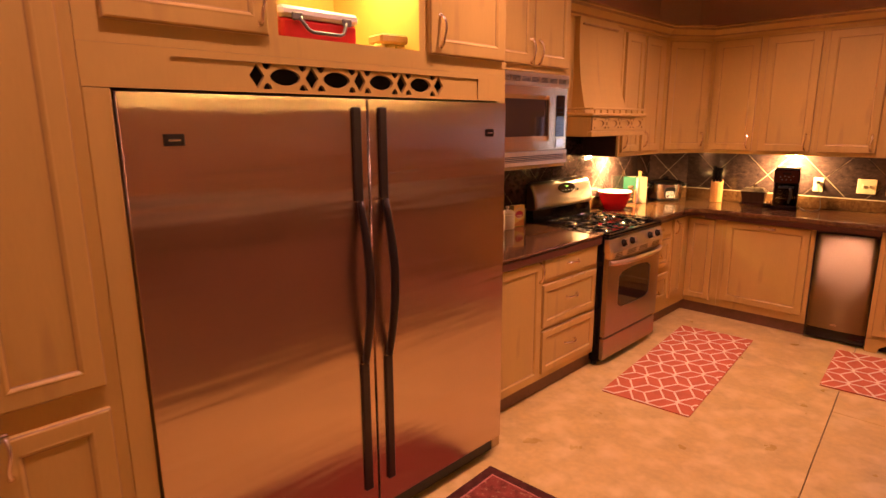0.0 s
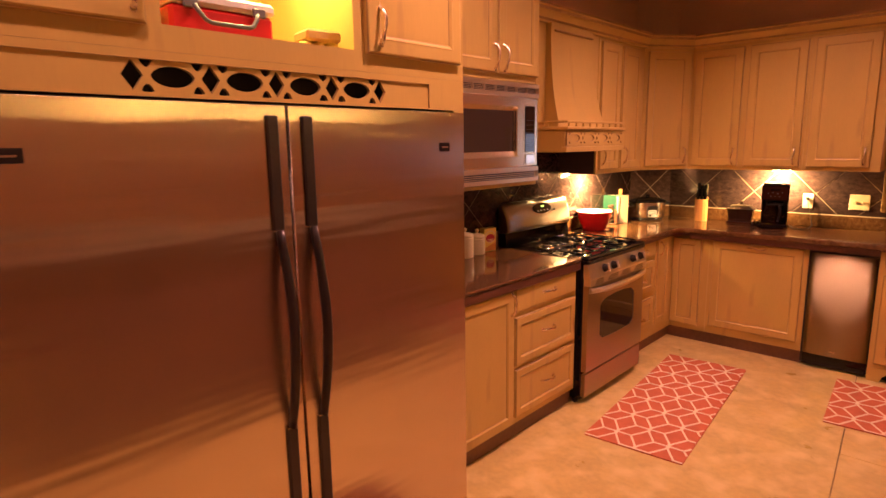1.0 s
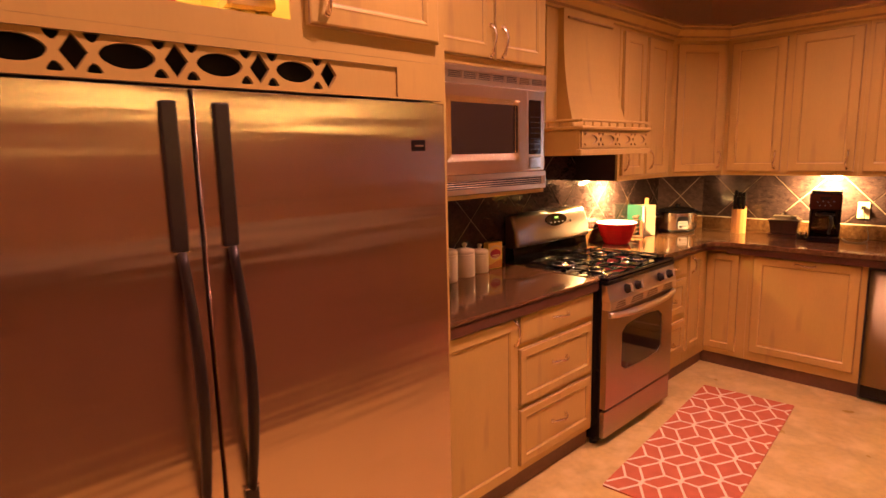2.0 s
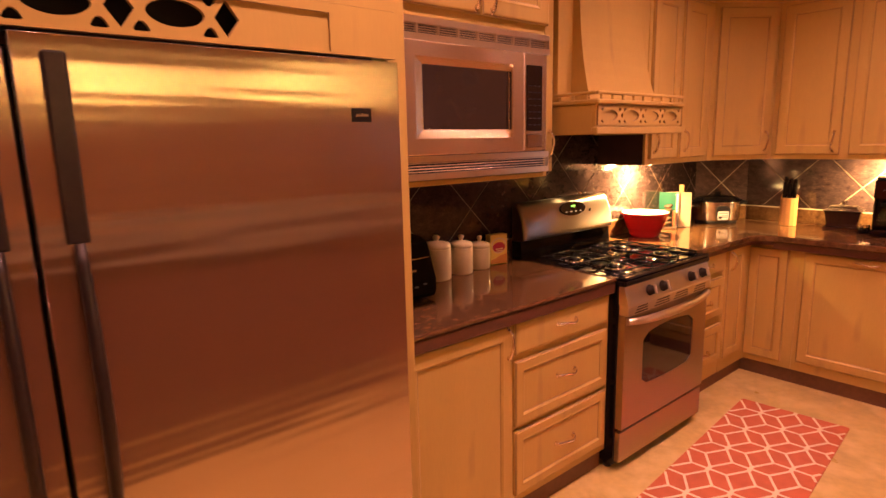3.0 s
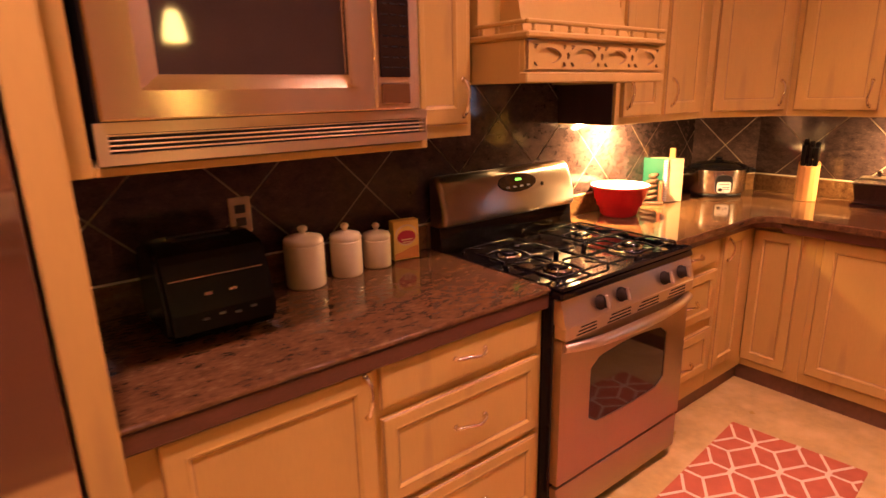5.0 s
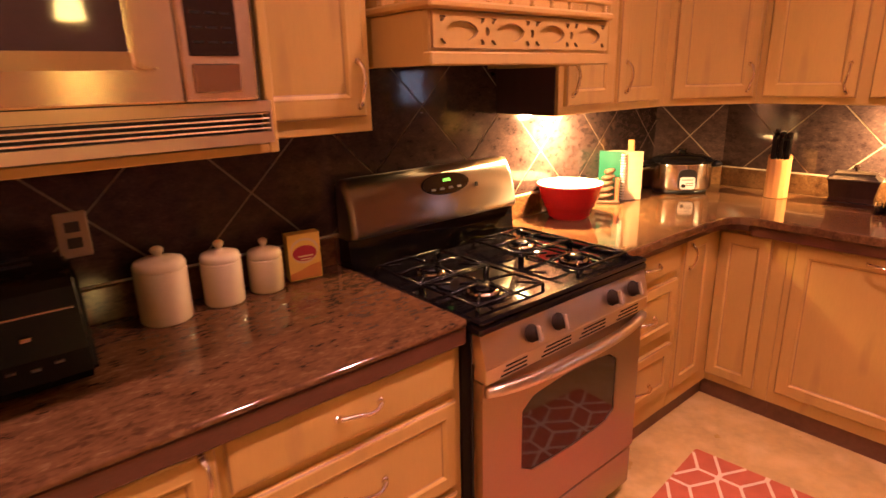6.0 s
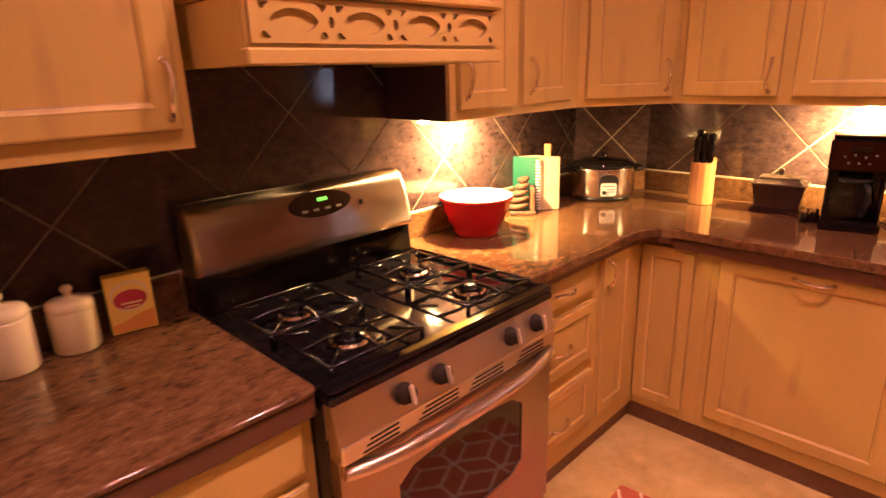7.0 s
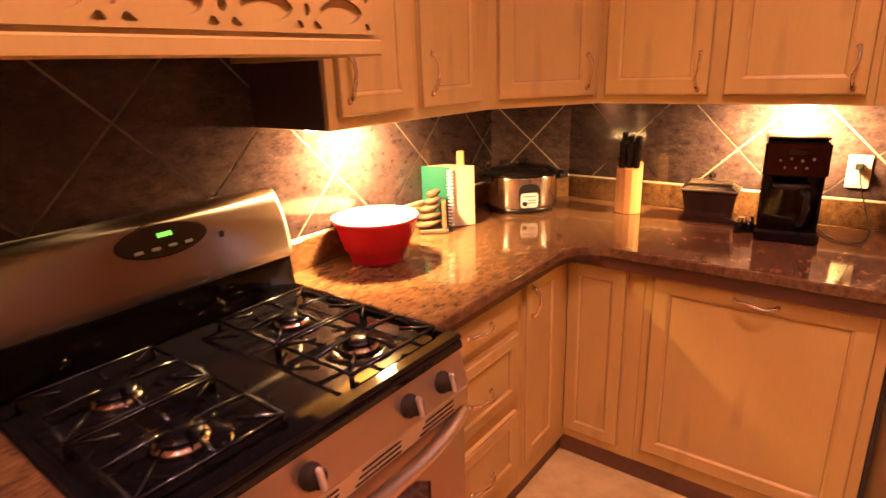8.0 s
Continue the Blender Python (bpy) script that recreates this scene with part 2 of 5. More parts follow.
M_glass = glassy("clear_glass", (0.95, 0.93, 0.9))
M_led = mat("green_led", (0.02, 0.3, 0.02), 0.5, emit=(0.25, 1.0, 0.08), power=1.5)
M_glow = mat("lit_lens", (0.9, 0.8, 0.6), 0.5, emit=YELLOW, power=60)
M_canlens = mat("lit_can_lens", (0.9, 0.8, 0.6), 0.5, emit=WARM, power=22)
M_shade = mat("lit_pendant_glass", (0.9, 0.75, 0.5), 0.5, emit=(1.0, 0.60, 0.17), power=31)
M_dusk = mat("dusk_sky", (0.1, 0.1, 0.12), 0.9, emit=(0.72, 0.74, 1.0), power=3)
M_copper = steel("dark_copper_steel", (0.105, 0.050, 0.036), 0.18, 0.4)
M_card = mat("badge_dark", (0.03, 0.02, 0.02), 0.25, 0.5)
M_badge = mat("badge_silver", (0.6, 0.5, 0.42), 0.25, 1.0)

# ---- mesh helpers ----


def quadbox(bm, x0, x1, y0, y1, z0, z1, r=0.0):
    """A block, with edges chamfered by r."""
    x0, x1, y0, y1, z0, z1 = min(x0, x1), max(x0, x1), min(y0, y1), max(y0, y1), min(z0, z1), max(z0, z1)
    if r <= 0:
        v = [bm.verts.new((x, y, z)) for x in (x0, x1) for y in (y0, y1) for z in (z0, z1)]
        fs = [(0, 1, 3, 2), (4, 6, 7, 5), (0, 4, 5, 1), (2, 3, 7, 6), (0, 2, 6, 4), (1, 5, 7, 3)]
        return [bm.faces.new([v[i] for i in f]) for f in fs]
    r = min(r, 0.49 * (x1 - x0), 0.49 * (y1 - y0), 0.49 * (z1 - z0))
    vs = {}
    for i in range(8):
        s = (i & 1, (i >> 1) & 1, (i >> 2) & 1)
        c = [(x0, x1)[s[0]], (y0, y1)[s[1]], (z0, z1)[s[2]]]
        for a in range(3):
            p = [c[k] + (0 if k == a else (r if s[k] == 0 else -r)) for k in range(3)]
            vs[(s, a)] = bm.verts.new(p)
    out = []
    for a in range(3):
        b, c = (a + 1) % 3, (a + 2) % 3
        for side in (0, 1):
            ring = []
            for sb, sc in ((0, 0), (1, 0), (1, 1), (0, 1)):
                s = [0, 0, 0]
                s[a], s[b], s[c] = side, sb, sc
                ring.append(vs[(tuple(s), a)])
            out.append(bm.faces.new(ring if side else ring[::-1]))
    for a in range(3):
        b, c = (a + 1) % 3, (a + 2) % 3
        for sb in (0, 1):
            for sc in (0, 1):
                s0, s1 = [0, 0, 0], [0, 0, 0]
                s0[a], s1[a] = 0, 1
                s0[b] = s1[b] = sb
                s0[c] = s1[c] = sc
                q = [vs[(tuple(s0), b)], vs[(tuple(s1), b)], vs[(tuple(s1), c)], vs[(tuple(s0), c)]]
                out.append(bm.faces.new(q if (sb + sc) % 2 == 0 else q[::-1]))
    for i in range(8):
        s = (i & 1, (i >> 1) & 1, (i >> 2) & 1)
        t = [vs[(s, a)] for a in range(3)]
        out.append(bm.faces.new(t if sum(s) % 2 else t[::-1]))
    return out


def block(x0, x1, y0, y1, z0, z1, r=0.003):
    bm = bmesh.new()
    quadbox(bm, x0, x1, y0, y1, z0, z1, r)
    return bm


def prism(bm, pts, lift):
    """A polygon of 3D points, pushed by the vector lift."""
    lift = Vector(lift)
    a = [bm.verts.new(p) for p in pts]
    b = [bm.verts.new(Vector(p) + lift) for p in pts]
    bm.faces.new(a[::-1])
    bm.faces.new(b)
    k = len(pts)
    for i in range(k):
        bm.faces.new((a[i], a[(i + 1) % k], b[(i + 1) % k], b[i]))


def lathe(bm, prof, c=(0, 0, 0), seg=32, m=None):
    """A turned shape: prof is (radius, height) upward."""
    rings = []
    for r, z in prof:
        if r < 1e-5:
            rings.append([bm.verts.new((c[0], c[1], c[2] + z))])
        else:
            rings.append([bm.verts.new((c[0] + r * math.cos(2 * math.pi * i / seg), c[1] + r * math.sin(2 * math.pi * i / seg), c[2] + z)) for i in range(seg)])
    for p, q in zip(rings, rings[1:]):
        for i in range(seg):
            j = (i + 1) % seg
            if len(p) == 1 and len(q) == 1:
                continue
            if len(p) == 1:
                bm.faces.new((p[0], q[j], q[i]))
            elif len(q) == 1:
                bm.faces.new((p[i], p[j], q[0]))
            else:
                bm.faces.new((p[i], p[j], q[j], q[i]))
    for f in bm.faces:
        f.smooth = True


def tube(bm, pts, r, seg=8, radii=None, flat=1.0):
    """A round bar along points; radii vary it along the way."""
    pts = [Vector(p) for p in pts]
    rings = []
    for i, p in enumerate(pts):
        d = (pts[min(i + 1, len(pts) - 1)] - pts[max(i - 1, 0)]).normalized()
        up = Vector((0, 0, 1)) if abs(d.z) < 0.9 else Vector((1, 0, 0))
        a = d.cross(up).normalized()
        b = a.cross(d).normalized()
        rr = radii[i] if radii else r
        rings.append([bm.verts.new(p + (a * math.cos(2 * math.pi * k / seg) + b * math.sin(2 * math.pi * k / seg) * flat) * rr) for k in range(seg)])
    for p, q in zip(rings, rings[1:]):
        for k in range(seg):
            f = bm.faces.new((p[k], p[(k + 1) % seg], q[(k + 1) % seg], q[k]))
            f.smooth = True
    bm.faces.new(rings[0][::-1])
    bm.faces.new(rings[-1])


def plate(bm, outer, holes, y0, y1, mat_side=0):
    """An upright plate in the x-z plane between y0 (front) and y1, with holes cut through."""
    edges = []
    loops = []
    for loop in [outer] + holes:
        vs = [bm.verts.new((p[0], y0, p[1])) for p in loop]
        loops.append(vs)
        for i in range(len(vs)):
            edges.append(bm.edges.new((vs[i], vs[(i + 1) % len(vs)])))
    res = bmesh.ops.triangle_fill(bm, edges=edges, use_beauty=True, use_dissolve=False, normal=(0, -1, 0))
    front = [g for g in res["geom"] if isinstance(g, bmesh.types.BMFace)]
    back = {}
    for vs in loops:
        for v in vs:
            back[v] = bm.verts.new((v.co.x, y1, v.co.z))
    for f in front:
        bm.faces.new([back[v] for v in f.verts][::-1])
    for vs in loops:
        for i in range(len(vs)):
            a, b = vs[i], vs[(i + 1) % len(vs)]
            f = bm.faces.new((a, b, back[b], back[a]))
            f.material_index = mat_side


def finish(bm, name, mats, smooth=None):
    bmesh.ops.recalc_face_normals(bm, faces=bm.faces)
    me = bpy.data.meshes.new(name)
    bm.to_mesh(me)
    bm.free()
    for m in (mats if isinstance(mats, (list, tuple)) else [mats]):
        me.materials.append(m)
    return me


def part(name, bm, material, parent, label="", m=None):
    """One mesh object under a thing or under a part."""
    ob = new(name, finish(bm, name, material))
    ob.parent = parent
    if m is not None:
        ob.matrix_basis = m
    if label:
        tagged(ob, label)
    return ob


def thing(name, label, category, m=None, group=""):
    ob = new(name)
    ob.empty_display_size = 0.1
    if m is not None:
        ob.matrix_basis = m
    return tagged(ob, label, category, group)


def single(name, bm, material, label, category, m=None, group="", kind=""):
    ob = new(name, finish(bm, name, material))
    if m is not None:
        ob.matrix_basis = m
    return tagged(ob, label, category, group, kind)


def structure(name, bm, material, label=""):
    return single(name, bm, material, label or name.replace("_", " "), "structure", None, "", "structure")


def rounded(x0, x1, z0, z1, r, k=5):
    """Corners of a rounded rectangle in two dimensions."""
    out = []
    for cx, cz, a0 in ((x1 - r, z1 - r, 0), (x0 + r, z1 - r, 90), (x0 + r, z0 + r, 180), (x1 - r, z0 + r, 270)):
        for i in range(k + 1):
            a = radians(a0 + 90 * i / k)
            out.append((cx + r * math.cos(a), cz + r * math.sin(a)))
    return out


def nested(bm, w, h, loops, dark=()):
    """A rectangle of rings (inset, depth) towards the front (-y), closed in front and behind."""
    rings = []
    for ins, d in loops:
        rings.append([bm.verts.new(p) for p in ((ins, -d, ins), (w - ins, -d, ins), (w - ins, -d, h - ins), (ins, -d, h - ins))])
    bm.faces.new(rings[0][::-1])
    for k, (a, b) in enumerate(zip(rings, rings[1:])):
        for i in range(4):
            f = bm.faces.new((a[i], a[(i + 1) % 4], b[(i + 1) % 4], b[i]))
            f.material_index = 1 if k in dark else 0
    bm.faces.new(rings[-1])


def door_mesh(w, h, rail=0.055, t=0.02):
    """A framed door with a beaded, sunk flat panel; glaze sits in its grooves. With no rail it is a plain eased slab."""
    bm = bmesh.new()
    if not rail:
        nested(bm, w, h, [(0, 0), (0, t - 0.008), (0.003, t - 0.004), (0.009, t - 0.001), (0.016, t)], dark=(1,))
        return bm
    rail = min(rail, 0.3 * w, 0.3 * h)
    nested(bm, w, h, [(0, 0), (0, t - 0.006), (0.003, t - 0.002), (0.007, t), (rail - 0.010, t), (rail - 0.006, t + 0.001), (rail - 0.002, t - 0.001),
                      (rail + 0.003, t - 0.0055), (rail + 0.006, t - 0.0075), (rail + 0.022, t - 0.0070)], dark=(1, 7))
    return bm


def pull_mesh(length=0.11, out=0.027):
    """A bowed bar pull with flared feet, along x, standing out to -y."""
    bm = bmesh.new()
    pts, rad = [], []
    k = 14
    for i in range(k + 1):
        s = i / k
        x = (s - 0.5) * length
        y = -out * (math.sin(math.pi * s) ** 0.55) - 0.002
        pts.append((x, y, 0.004 * math.sin(2 * math.pi * s)))
        rad.append(0.0052 + 0.0030 * abs(2 * s - 1) ** 4)
    tube(bm, pts, 0.004, 8, rad)
    for sx in (-1, 1):
        tube(bm, [(sx * length / 2, 0.001, 0), (sx * length / 2, -0.003, 0), (sx * length / 2, -0.007, 0)], 0.009, 10, [0.010, 0.009, 0.006])
    return bm


def front(parent, kind, u0, u1, z0, z1, y=0.0, handle=None, upright=False, rail=0.055, hl=0.112):
    """A door or drawer front under a cabinet, with its pull. handle is (u, z) of its middle."""
    ob = part(kind, door_mesh(u1 - u0, z1 - z0, rail), [M_cab, M_glaze], parent, "", pose(u0, y, z0))
    if handle:
        turn = pose(handle[0] - u0, -0.019, handle[1] - z0, 0, 90 if upright else 0, 0)
        part("handle", pull_mesh(hl), M_pull, ob, "polished pewter bow pull", turn)
    return ob


def carcass(parent, u0, u1, z0, z1, depth):
    """A cabinet box with its face frame."""
    bm = bmesh.new()
    quadbox(bm, u0, u1, 0.0, depth, z0, z1, 0.002)
    return part("body", bm, [M_cab, M_glaze], parent)


# ---- structure ----
X1, Y0, Y1 = 5.4, -5.2, 2.20


def wall_box(name, *b, material=M_wall, label=""):
    return structure(name, block(*b, 0.0), material, label)


wall_box("wall_west", -0.15, 0.0, Y0, Y1 + 0.15, 0, CEIL, label="tan painted plaster wall behind the cabinets")
WIN = (2.10, 2.80, 1.30, 1.68)
bm = bmesh.new()
plate(bm, [(0.0, 0.0), (X1, 0.0), (X1, CEIL), (0.0, CEIL)], [[(WIN[0], WIN[2]), (WIN[1], WIN[2]), (WIN[1], WIN[3]), (WIN[0], WIN[3])]], Y1, Y1 + 0.15)
structure("wall_north", bm, M_wall, "tan painted plaster wall with a window over the sink")
wall_box("wall_east", X1, X1 + 0.15, Y0, Y1 + 0.15, 0, CEIL, label="tan painted plaster wall")
wall_box("wall_south", 0.0, X1, Y0 - 0.15, Y0, 0, CEIL, label="tan painted plaster wall")
structure("ceiling", block(-0.15, X1 + 0.15, Y0 - 0.15, Y1 + 0.15, CEIL, CEIL + 0.12, 0), M_ceil, "pale painted ceiling")

# diagonal corner behind the worktop
bm = bmesh.new()
prism(bm, [(0.0, 1.94, 0), (0.26, 2.20, 0), (0.0, 2.20, 0)], (0, 0, CEIL))
structure("wall_corner", bm, M_wall, "tan diagonal corner wall")

# window
win = thing("window_1", "small sink window with a cream casing at dusk", "window")
win["kind"] = "structure"
bm = bmesh.new()
for b in ((WIN[0] - 0.08, WIN[0], WIN[2] - 0.08, WIN[3] + 0.08), (WIN[1], WIN[1] + 0.08, WIN[2] - 0.08, WIN[3] + 0.08), (WIN[0], WIN[1], WIN[3], WIN[3] + 0.08), (WIN[0], WIN[1], WIN[2] - 0.08, WIN[2])):
    quadbox(bm, b[0], b[1], Y1 - 0.02, Y1 + 0.10, b[2], b[3], 0.003)
part("window_frame", bm, M_cab, win)
part("pane", block(WIN[0], WIN[1], Y1 + 0.06, Y1 + 0.065, WIN[2], WIN[3], 0), M_glass, win).visible_shadow = False

structure("backdrop", block(-2.0, 10.0, Y1 + 1.4, Y1 + 1.42, 0.2, 3.4, 0), M_dusk, "pale dusk sky outside the window")

# floor: scored slabs over a dark bed
structure("floor_bed", block(-0.15, X1 + 0.15, Y0 - 0.15, Y1 + 0.15, -0.12, -0.012, 0), M_joint, "concrete bed under the floor")
floor = thing("floor", "tan mottled stained concrete floor with scored joints", "floor")
floor["kind"] = "structure"


def line_x(y):
    return 1.936 + (0.349 - y) * 0.0791


def slab(pts):
    bm = bmesh.new()
    prism(bm, [(p[0], p[1], -0.02) for p in pts], (0, 0, 0.02))
    bmesh.ops.recalc_face_normals(bm, faces=bm.faces)
    top = [e for e in bm.edges if all(abs(v.co.z) < 1e-6 for v in e.verts)]
    bmesh.ops.bevel(bm, geom=top, offset=0.002, segments=1, affect="EDGES")
    part("slab", bm, M_floor, floor)


g = 0.002
slab([(-0.1, -2.2), (line_x(-2.2) - g, -2.2), (line_x(Y1) - g, Y1), (-0.1, Y1)])
slab([(-0.1, Y0), (line_x(Y0) - g, Y0), (line_x(-2.2) - g, -2.2 - 2 * g), (-0.1, -2.2 - 2 * g)])
slab([(line_x(-2.0) + g, -2.0), (X1, -2.0), (X1, 0.349), (line_x(0.349) + g, 0.349)])
slab([(line_x(0.349) + g, 0.349 + 2 * g), (X1, 0.349 + 2 * g), (X1, Y1), (line_x(Y1) + g, Y1)])
slab([(line_x(Y0) + g, Y0), (X1, Y0), (X1, -2.0 - 2 * g), (line_x(-2.0) + g, -2.0 - 2 * g)])

# ceiling cans, the three eastern ones unseen and added, and the lamp behind the camera
can = thing("ceiling_light", "round recessed ceiling light with a pale trim", "ceiling light", pose(CANS[0][0], CANS[0][1], CEIL), "recessed ceiling lights")
bm = bmesh.new()
lathe(bm, [(0.075, -0.001), (0.075, -0.006), (0.10, -0.008), (0.105, 0.0)], (0, 0, 0), 32)
part("trim_ring", bm, M_whitep, can)
bm = bmesh.new()
lathe(bm, [(0.0, -0.004), (0.074, -0.004)], (0, 0, 0), 32)
part("lens", bm, M_canlens, can)
for cx, cy in CANS[1:]:
    copy_thing(can, pose(cx, cy, CEIL))

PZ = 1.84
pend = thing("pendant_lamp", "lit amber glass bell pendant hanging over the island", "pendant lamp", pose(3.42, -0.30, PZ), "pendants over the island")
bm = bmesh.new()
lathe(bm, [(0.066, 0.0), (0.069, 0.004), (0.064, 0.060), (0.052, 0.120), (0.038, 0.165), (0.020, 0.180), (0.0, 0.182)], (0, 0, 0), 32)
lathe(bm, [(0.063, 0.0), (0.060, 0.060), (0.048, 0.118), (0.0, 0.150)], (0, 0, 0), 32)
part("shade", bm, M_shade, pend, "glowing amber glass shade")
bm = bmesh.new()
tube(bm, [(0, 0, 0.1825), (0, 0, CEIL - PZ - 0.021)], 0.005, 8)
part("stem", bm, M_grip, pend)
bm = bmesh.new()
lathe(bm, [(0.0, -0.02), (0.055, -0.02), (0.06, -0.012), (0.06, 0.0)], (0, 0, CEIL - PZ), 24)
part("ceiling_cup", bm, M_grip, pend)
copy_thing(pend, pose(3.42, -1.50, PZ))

# island behind the camera, mirrored in the steel
isl = thing("kitchen_island", "brown stained wooden island with a raised pale stone top", "island", pose(2.43, -2.64, 0))
IL = 2.94
part("body", block(0.075, 0.985, 0.03, IL - 0.03, 0.10, 1.045, 0.004), M_wains, isl)
part("toe_board", block(0.095, 0.93, 0.09, IL - 0.09, 0.0, 0.0995, 0), M_toe, isl)
part("worktop", block(0.0, 1.06, 0.0, IL, 1.0455, 1.085, 0.006), M_grout, isl)
for z0, z1 in ((0.105, 0.335), (0.352, 0.655), (0.672, 0.825), (0.865, 1.040)):
    part("board", block(0.058, 0.0745, 0.03, IL - 0.03, z0, z1, 0.004), M_wains, isl)

# ---- pantry and refrigerator wall ----
FX = 0.850
TOP = 2.50


def west(y, z=0.0, x=FX):
    return pose(x, y, z, 0, 0, 90)


pantry = thing("pantry_cabinet", "tall cream glazed wooden pantry cabinet", "cabinet", west(-3.80))
carcass(pantry, 0, 0.869, 0.10, TOP, 0.66)
part("toe_board", block(0, 0.869, 0.05, 0.66, 0, 0.0995, 0.0), M_toe, pantry)
for z0, z1, hz in ((0.13, 0.880, 0.835), (0.945, 2.02, 1.10), (2.05, 2.46, None)):
    front(pantry, "door", 0.30, 0.565, z0, z1)
    front(pantry, "door", 0.575, 0.835, z0, z1, handle=(0.605, hz) if hz else None, upright=True)

# refrigerator surround: y from -2.930 to -1.305, with an end panel set back
sur = thing("refrigerator_surround", "cream glazed wooden refrigerator surround with pierced fretwork and an open niche", "cabinet", west(-2.930))
L = 1.625
FB = 1.708
part("side_panel", block(0, 0.065, 0, 0.845, 0, FB - 0.0005, 0.003), M_cab, sur)
part("side_panel", block(L + 0.008, L + 0.066, 0.05, 0.845, 0, TOP, 0.003), M_cab, sur)


def ellipse_points(cx, cz, a, b, k=20, pointy=True):
    out = []
    for i in range(k):
        t = 2 * math.pi * i / k
        c, s = math.cos(t), math.sin(t)
        out.append((cx + a * c, cz + b * (math.copysign(abs(s) ** 1.25, s) if pointy else s)))
    return out


def frieze_holes(u0, u1, zc, h, count):
    """Carved pattern: broad ovals, each with four small hollows at its corners and a slit between."""
    step = (u1 - u0) / count
    holes = [ellipse_points(u0 + i * step, zc, 0.045 * step, 0.15 * h, 12) for i in range(1, count)]
    for i in range(count):
        c = u0 + (i + 0.5) * step
        holes.append(ellipse_points(c, zc, 0.315 * step, 0.315 * h, 28))
        for sx in (-1, 1):
            for sz in (-1, 1):
                qx, qz = c + sx * 0.375 * step, zc + sz * 0.345 * h
                tri = [(-0.070, 0.060), (-0.045, 0.090), (0.045, 0.090), (0.070, 0.050), (0.050, -0.030), (0.026, -0.085), (-0.002, -0.085), (-0.030, -0.010)]
                tri = [(qx + sx * p * step, qz + sz * q * h) for p, q in tri]
                holes.append(tri[::sx * sz])
    return holes


def fret_holes(u0, u1, zc, h, count):
    """Pierced pattern: pointed ovals with diamonds and small lobes between."""
    holes = []
    step = (u1 - u0 - 0.12 * (u1 - u0) / count) / count
    dia = 0.13 * step
    for i in range(count + 1):
        c = u0 + dia + i * step
        holes.append([(c - dia, zc), (c, zc - 0.40 * h), (c + dia, zc), (c, zc + 0.40 * h)])
    for i in range(count):
        c = u0 + dia + (i + 0.5) * step
        lens = []
        for k in range(24):
            w = 2 * math.pi * k / 24
            lens.append((c + 0.278 * step * math.cos(w), zc + 0.285 * h * math.copysign(abs(math.sin(w)) ** 1.15, math.sin(w))))
        holes.append(lens)
        for sx in (-1, 1):
            for sz in (-1, 1):
                qx, qz = c + sx * 0.325 * step, zc + sz * 0.325 * h
                tri = [(-0.078, 0.075), (-0.055, 0.105), (0.055, 0.105), (0.078, 0.075), (0.050, -0.035), (0.016, -0.105), (-0.016, -0.105), (-0.050, -0.035)]
                holes.append([(qx + p * step, qz + sz * q * h) for p, q in tri][::sz])
    return holes


def yl(y):
    return y + 2.930


bm = bmesh.new()
nested_out = [(0, FB), (L, FB), (L, 1.8145), (0, 1.8145)]
pan = [(yl(-2.711), 1.713), (yl(-1.481), 1.713), (yl(-1.481), 1.794), (yl(-2.711), 1.794)]
plate(bm, nested_out, [pan], 0, 0.02, 1)
part("frame_rail", bm, [M_cab, M_glaze], sur)
bm = bmesh.new()
plate(bm, [(yl(-2.714), 1.710), (yl(-1.478), 1.710), (yl(-1.478), 1.797), (yl(-2.714), 1.797)], fret_holes(yl(-2.489), yl(-1.707), 1.7565, 0.088, 4), 0.006, 0.018, 1)
part("fretwork", bm, [M_cab, M_glaze], sur, "pierced wooden fretwork grille")
# black sheet that stands for the shade in the hollow behind the fretwork
part("hollow_shade", block(0.08, L - 0.03, 0.06, 0.065, FB, 1.81, 0), M_void, sur)
# box above with open niche
n0, n1 = yl(-2.388), yl(-1.810)
bm = bmesh.new()
plate(bm, [(0, 1.815), (L, 1.815), (L, TOP), (0, TOP)], [[(n0, 1.877), (n1, 1.877), (n1, 2.33), (n0, 2.33)]], 0, 0.02)
part("face_frame", bm, M_cab, sur)
part("side_box", block(0, n0 - 0.02, 0.0205, 0.60, 1.815, TOP, 0), M_cab, sur)
part("side_box", block(n1 + 0.02, L, 0.0205, 0.60, 1.815, TOP, 0), M_cab, sur)
part("niche_floor", block(n0 - 0.0195, n1 + 0.0195, 0.0205, 0.60, 1.815, 1.876, 0), M_cab, sur)
part("niche_top", block(n0 - 0.0195, n1 + 0.0195, 0.0205, 0.60, 2.331, TOP, 0), M_cab, sur)
part("niche_back", block(n0 - 0.0195, n1 + 0.0195, 0.56, 0.60, 1.8765, 2.3305, 0), M_cab, sur)
front(sur, "door", yl(-2.871), yl(-2.427), 1.870, 2.36, handle=(yl(-2.455), 1.955), upright=True)
front(sur, "door", yl(-1.768), yl(-1.329), 1.870, 2.36, handle=(yl(-1.717), 1.955), upright=True, hl=0.11)
bm = bmesh.new()
lathe(bm, [(0.0, 0.0), (0.03, 0.0), (0.035, 0.01), (0.035, 0.0175)], (0, 0, 0), 20)
puck = single("puck_light", bm, M_glow, "small lit round puck light in the niche", "light", pose(0.68, -1.98, 2.312))

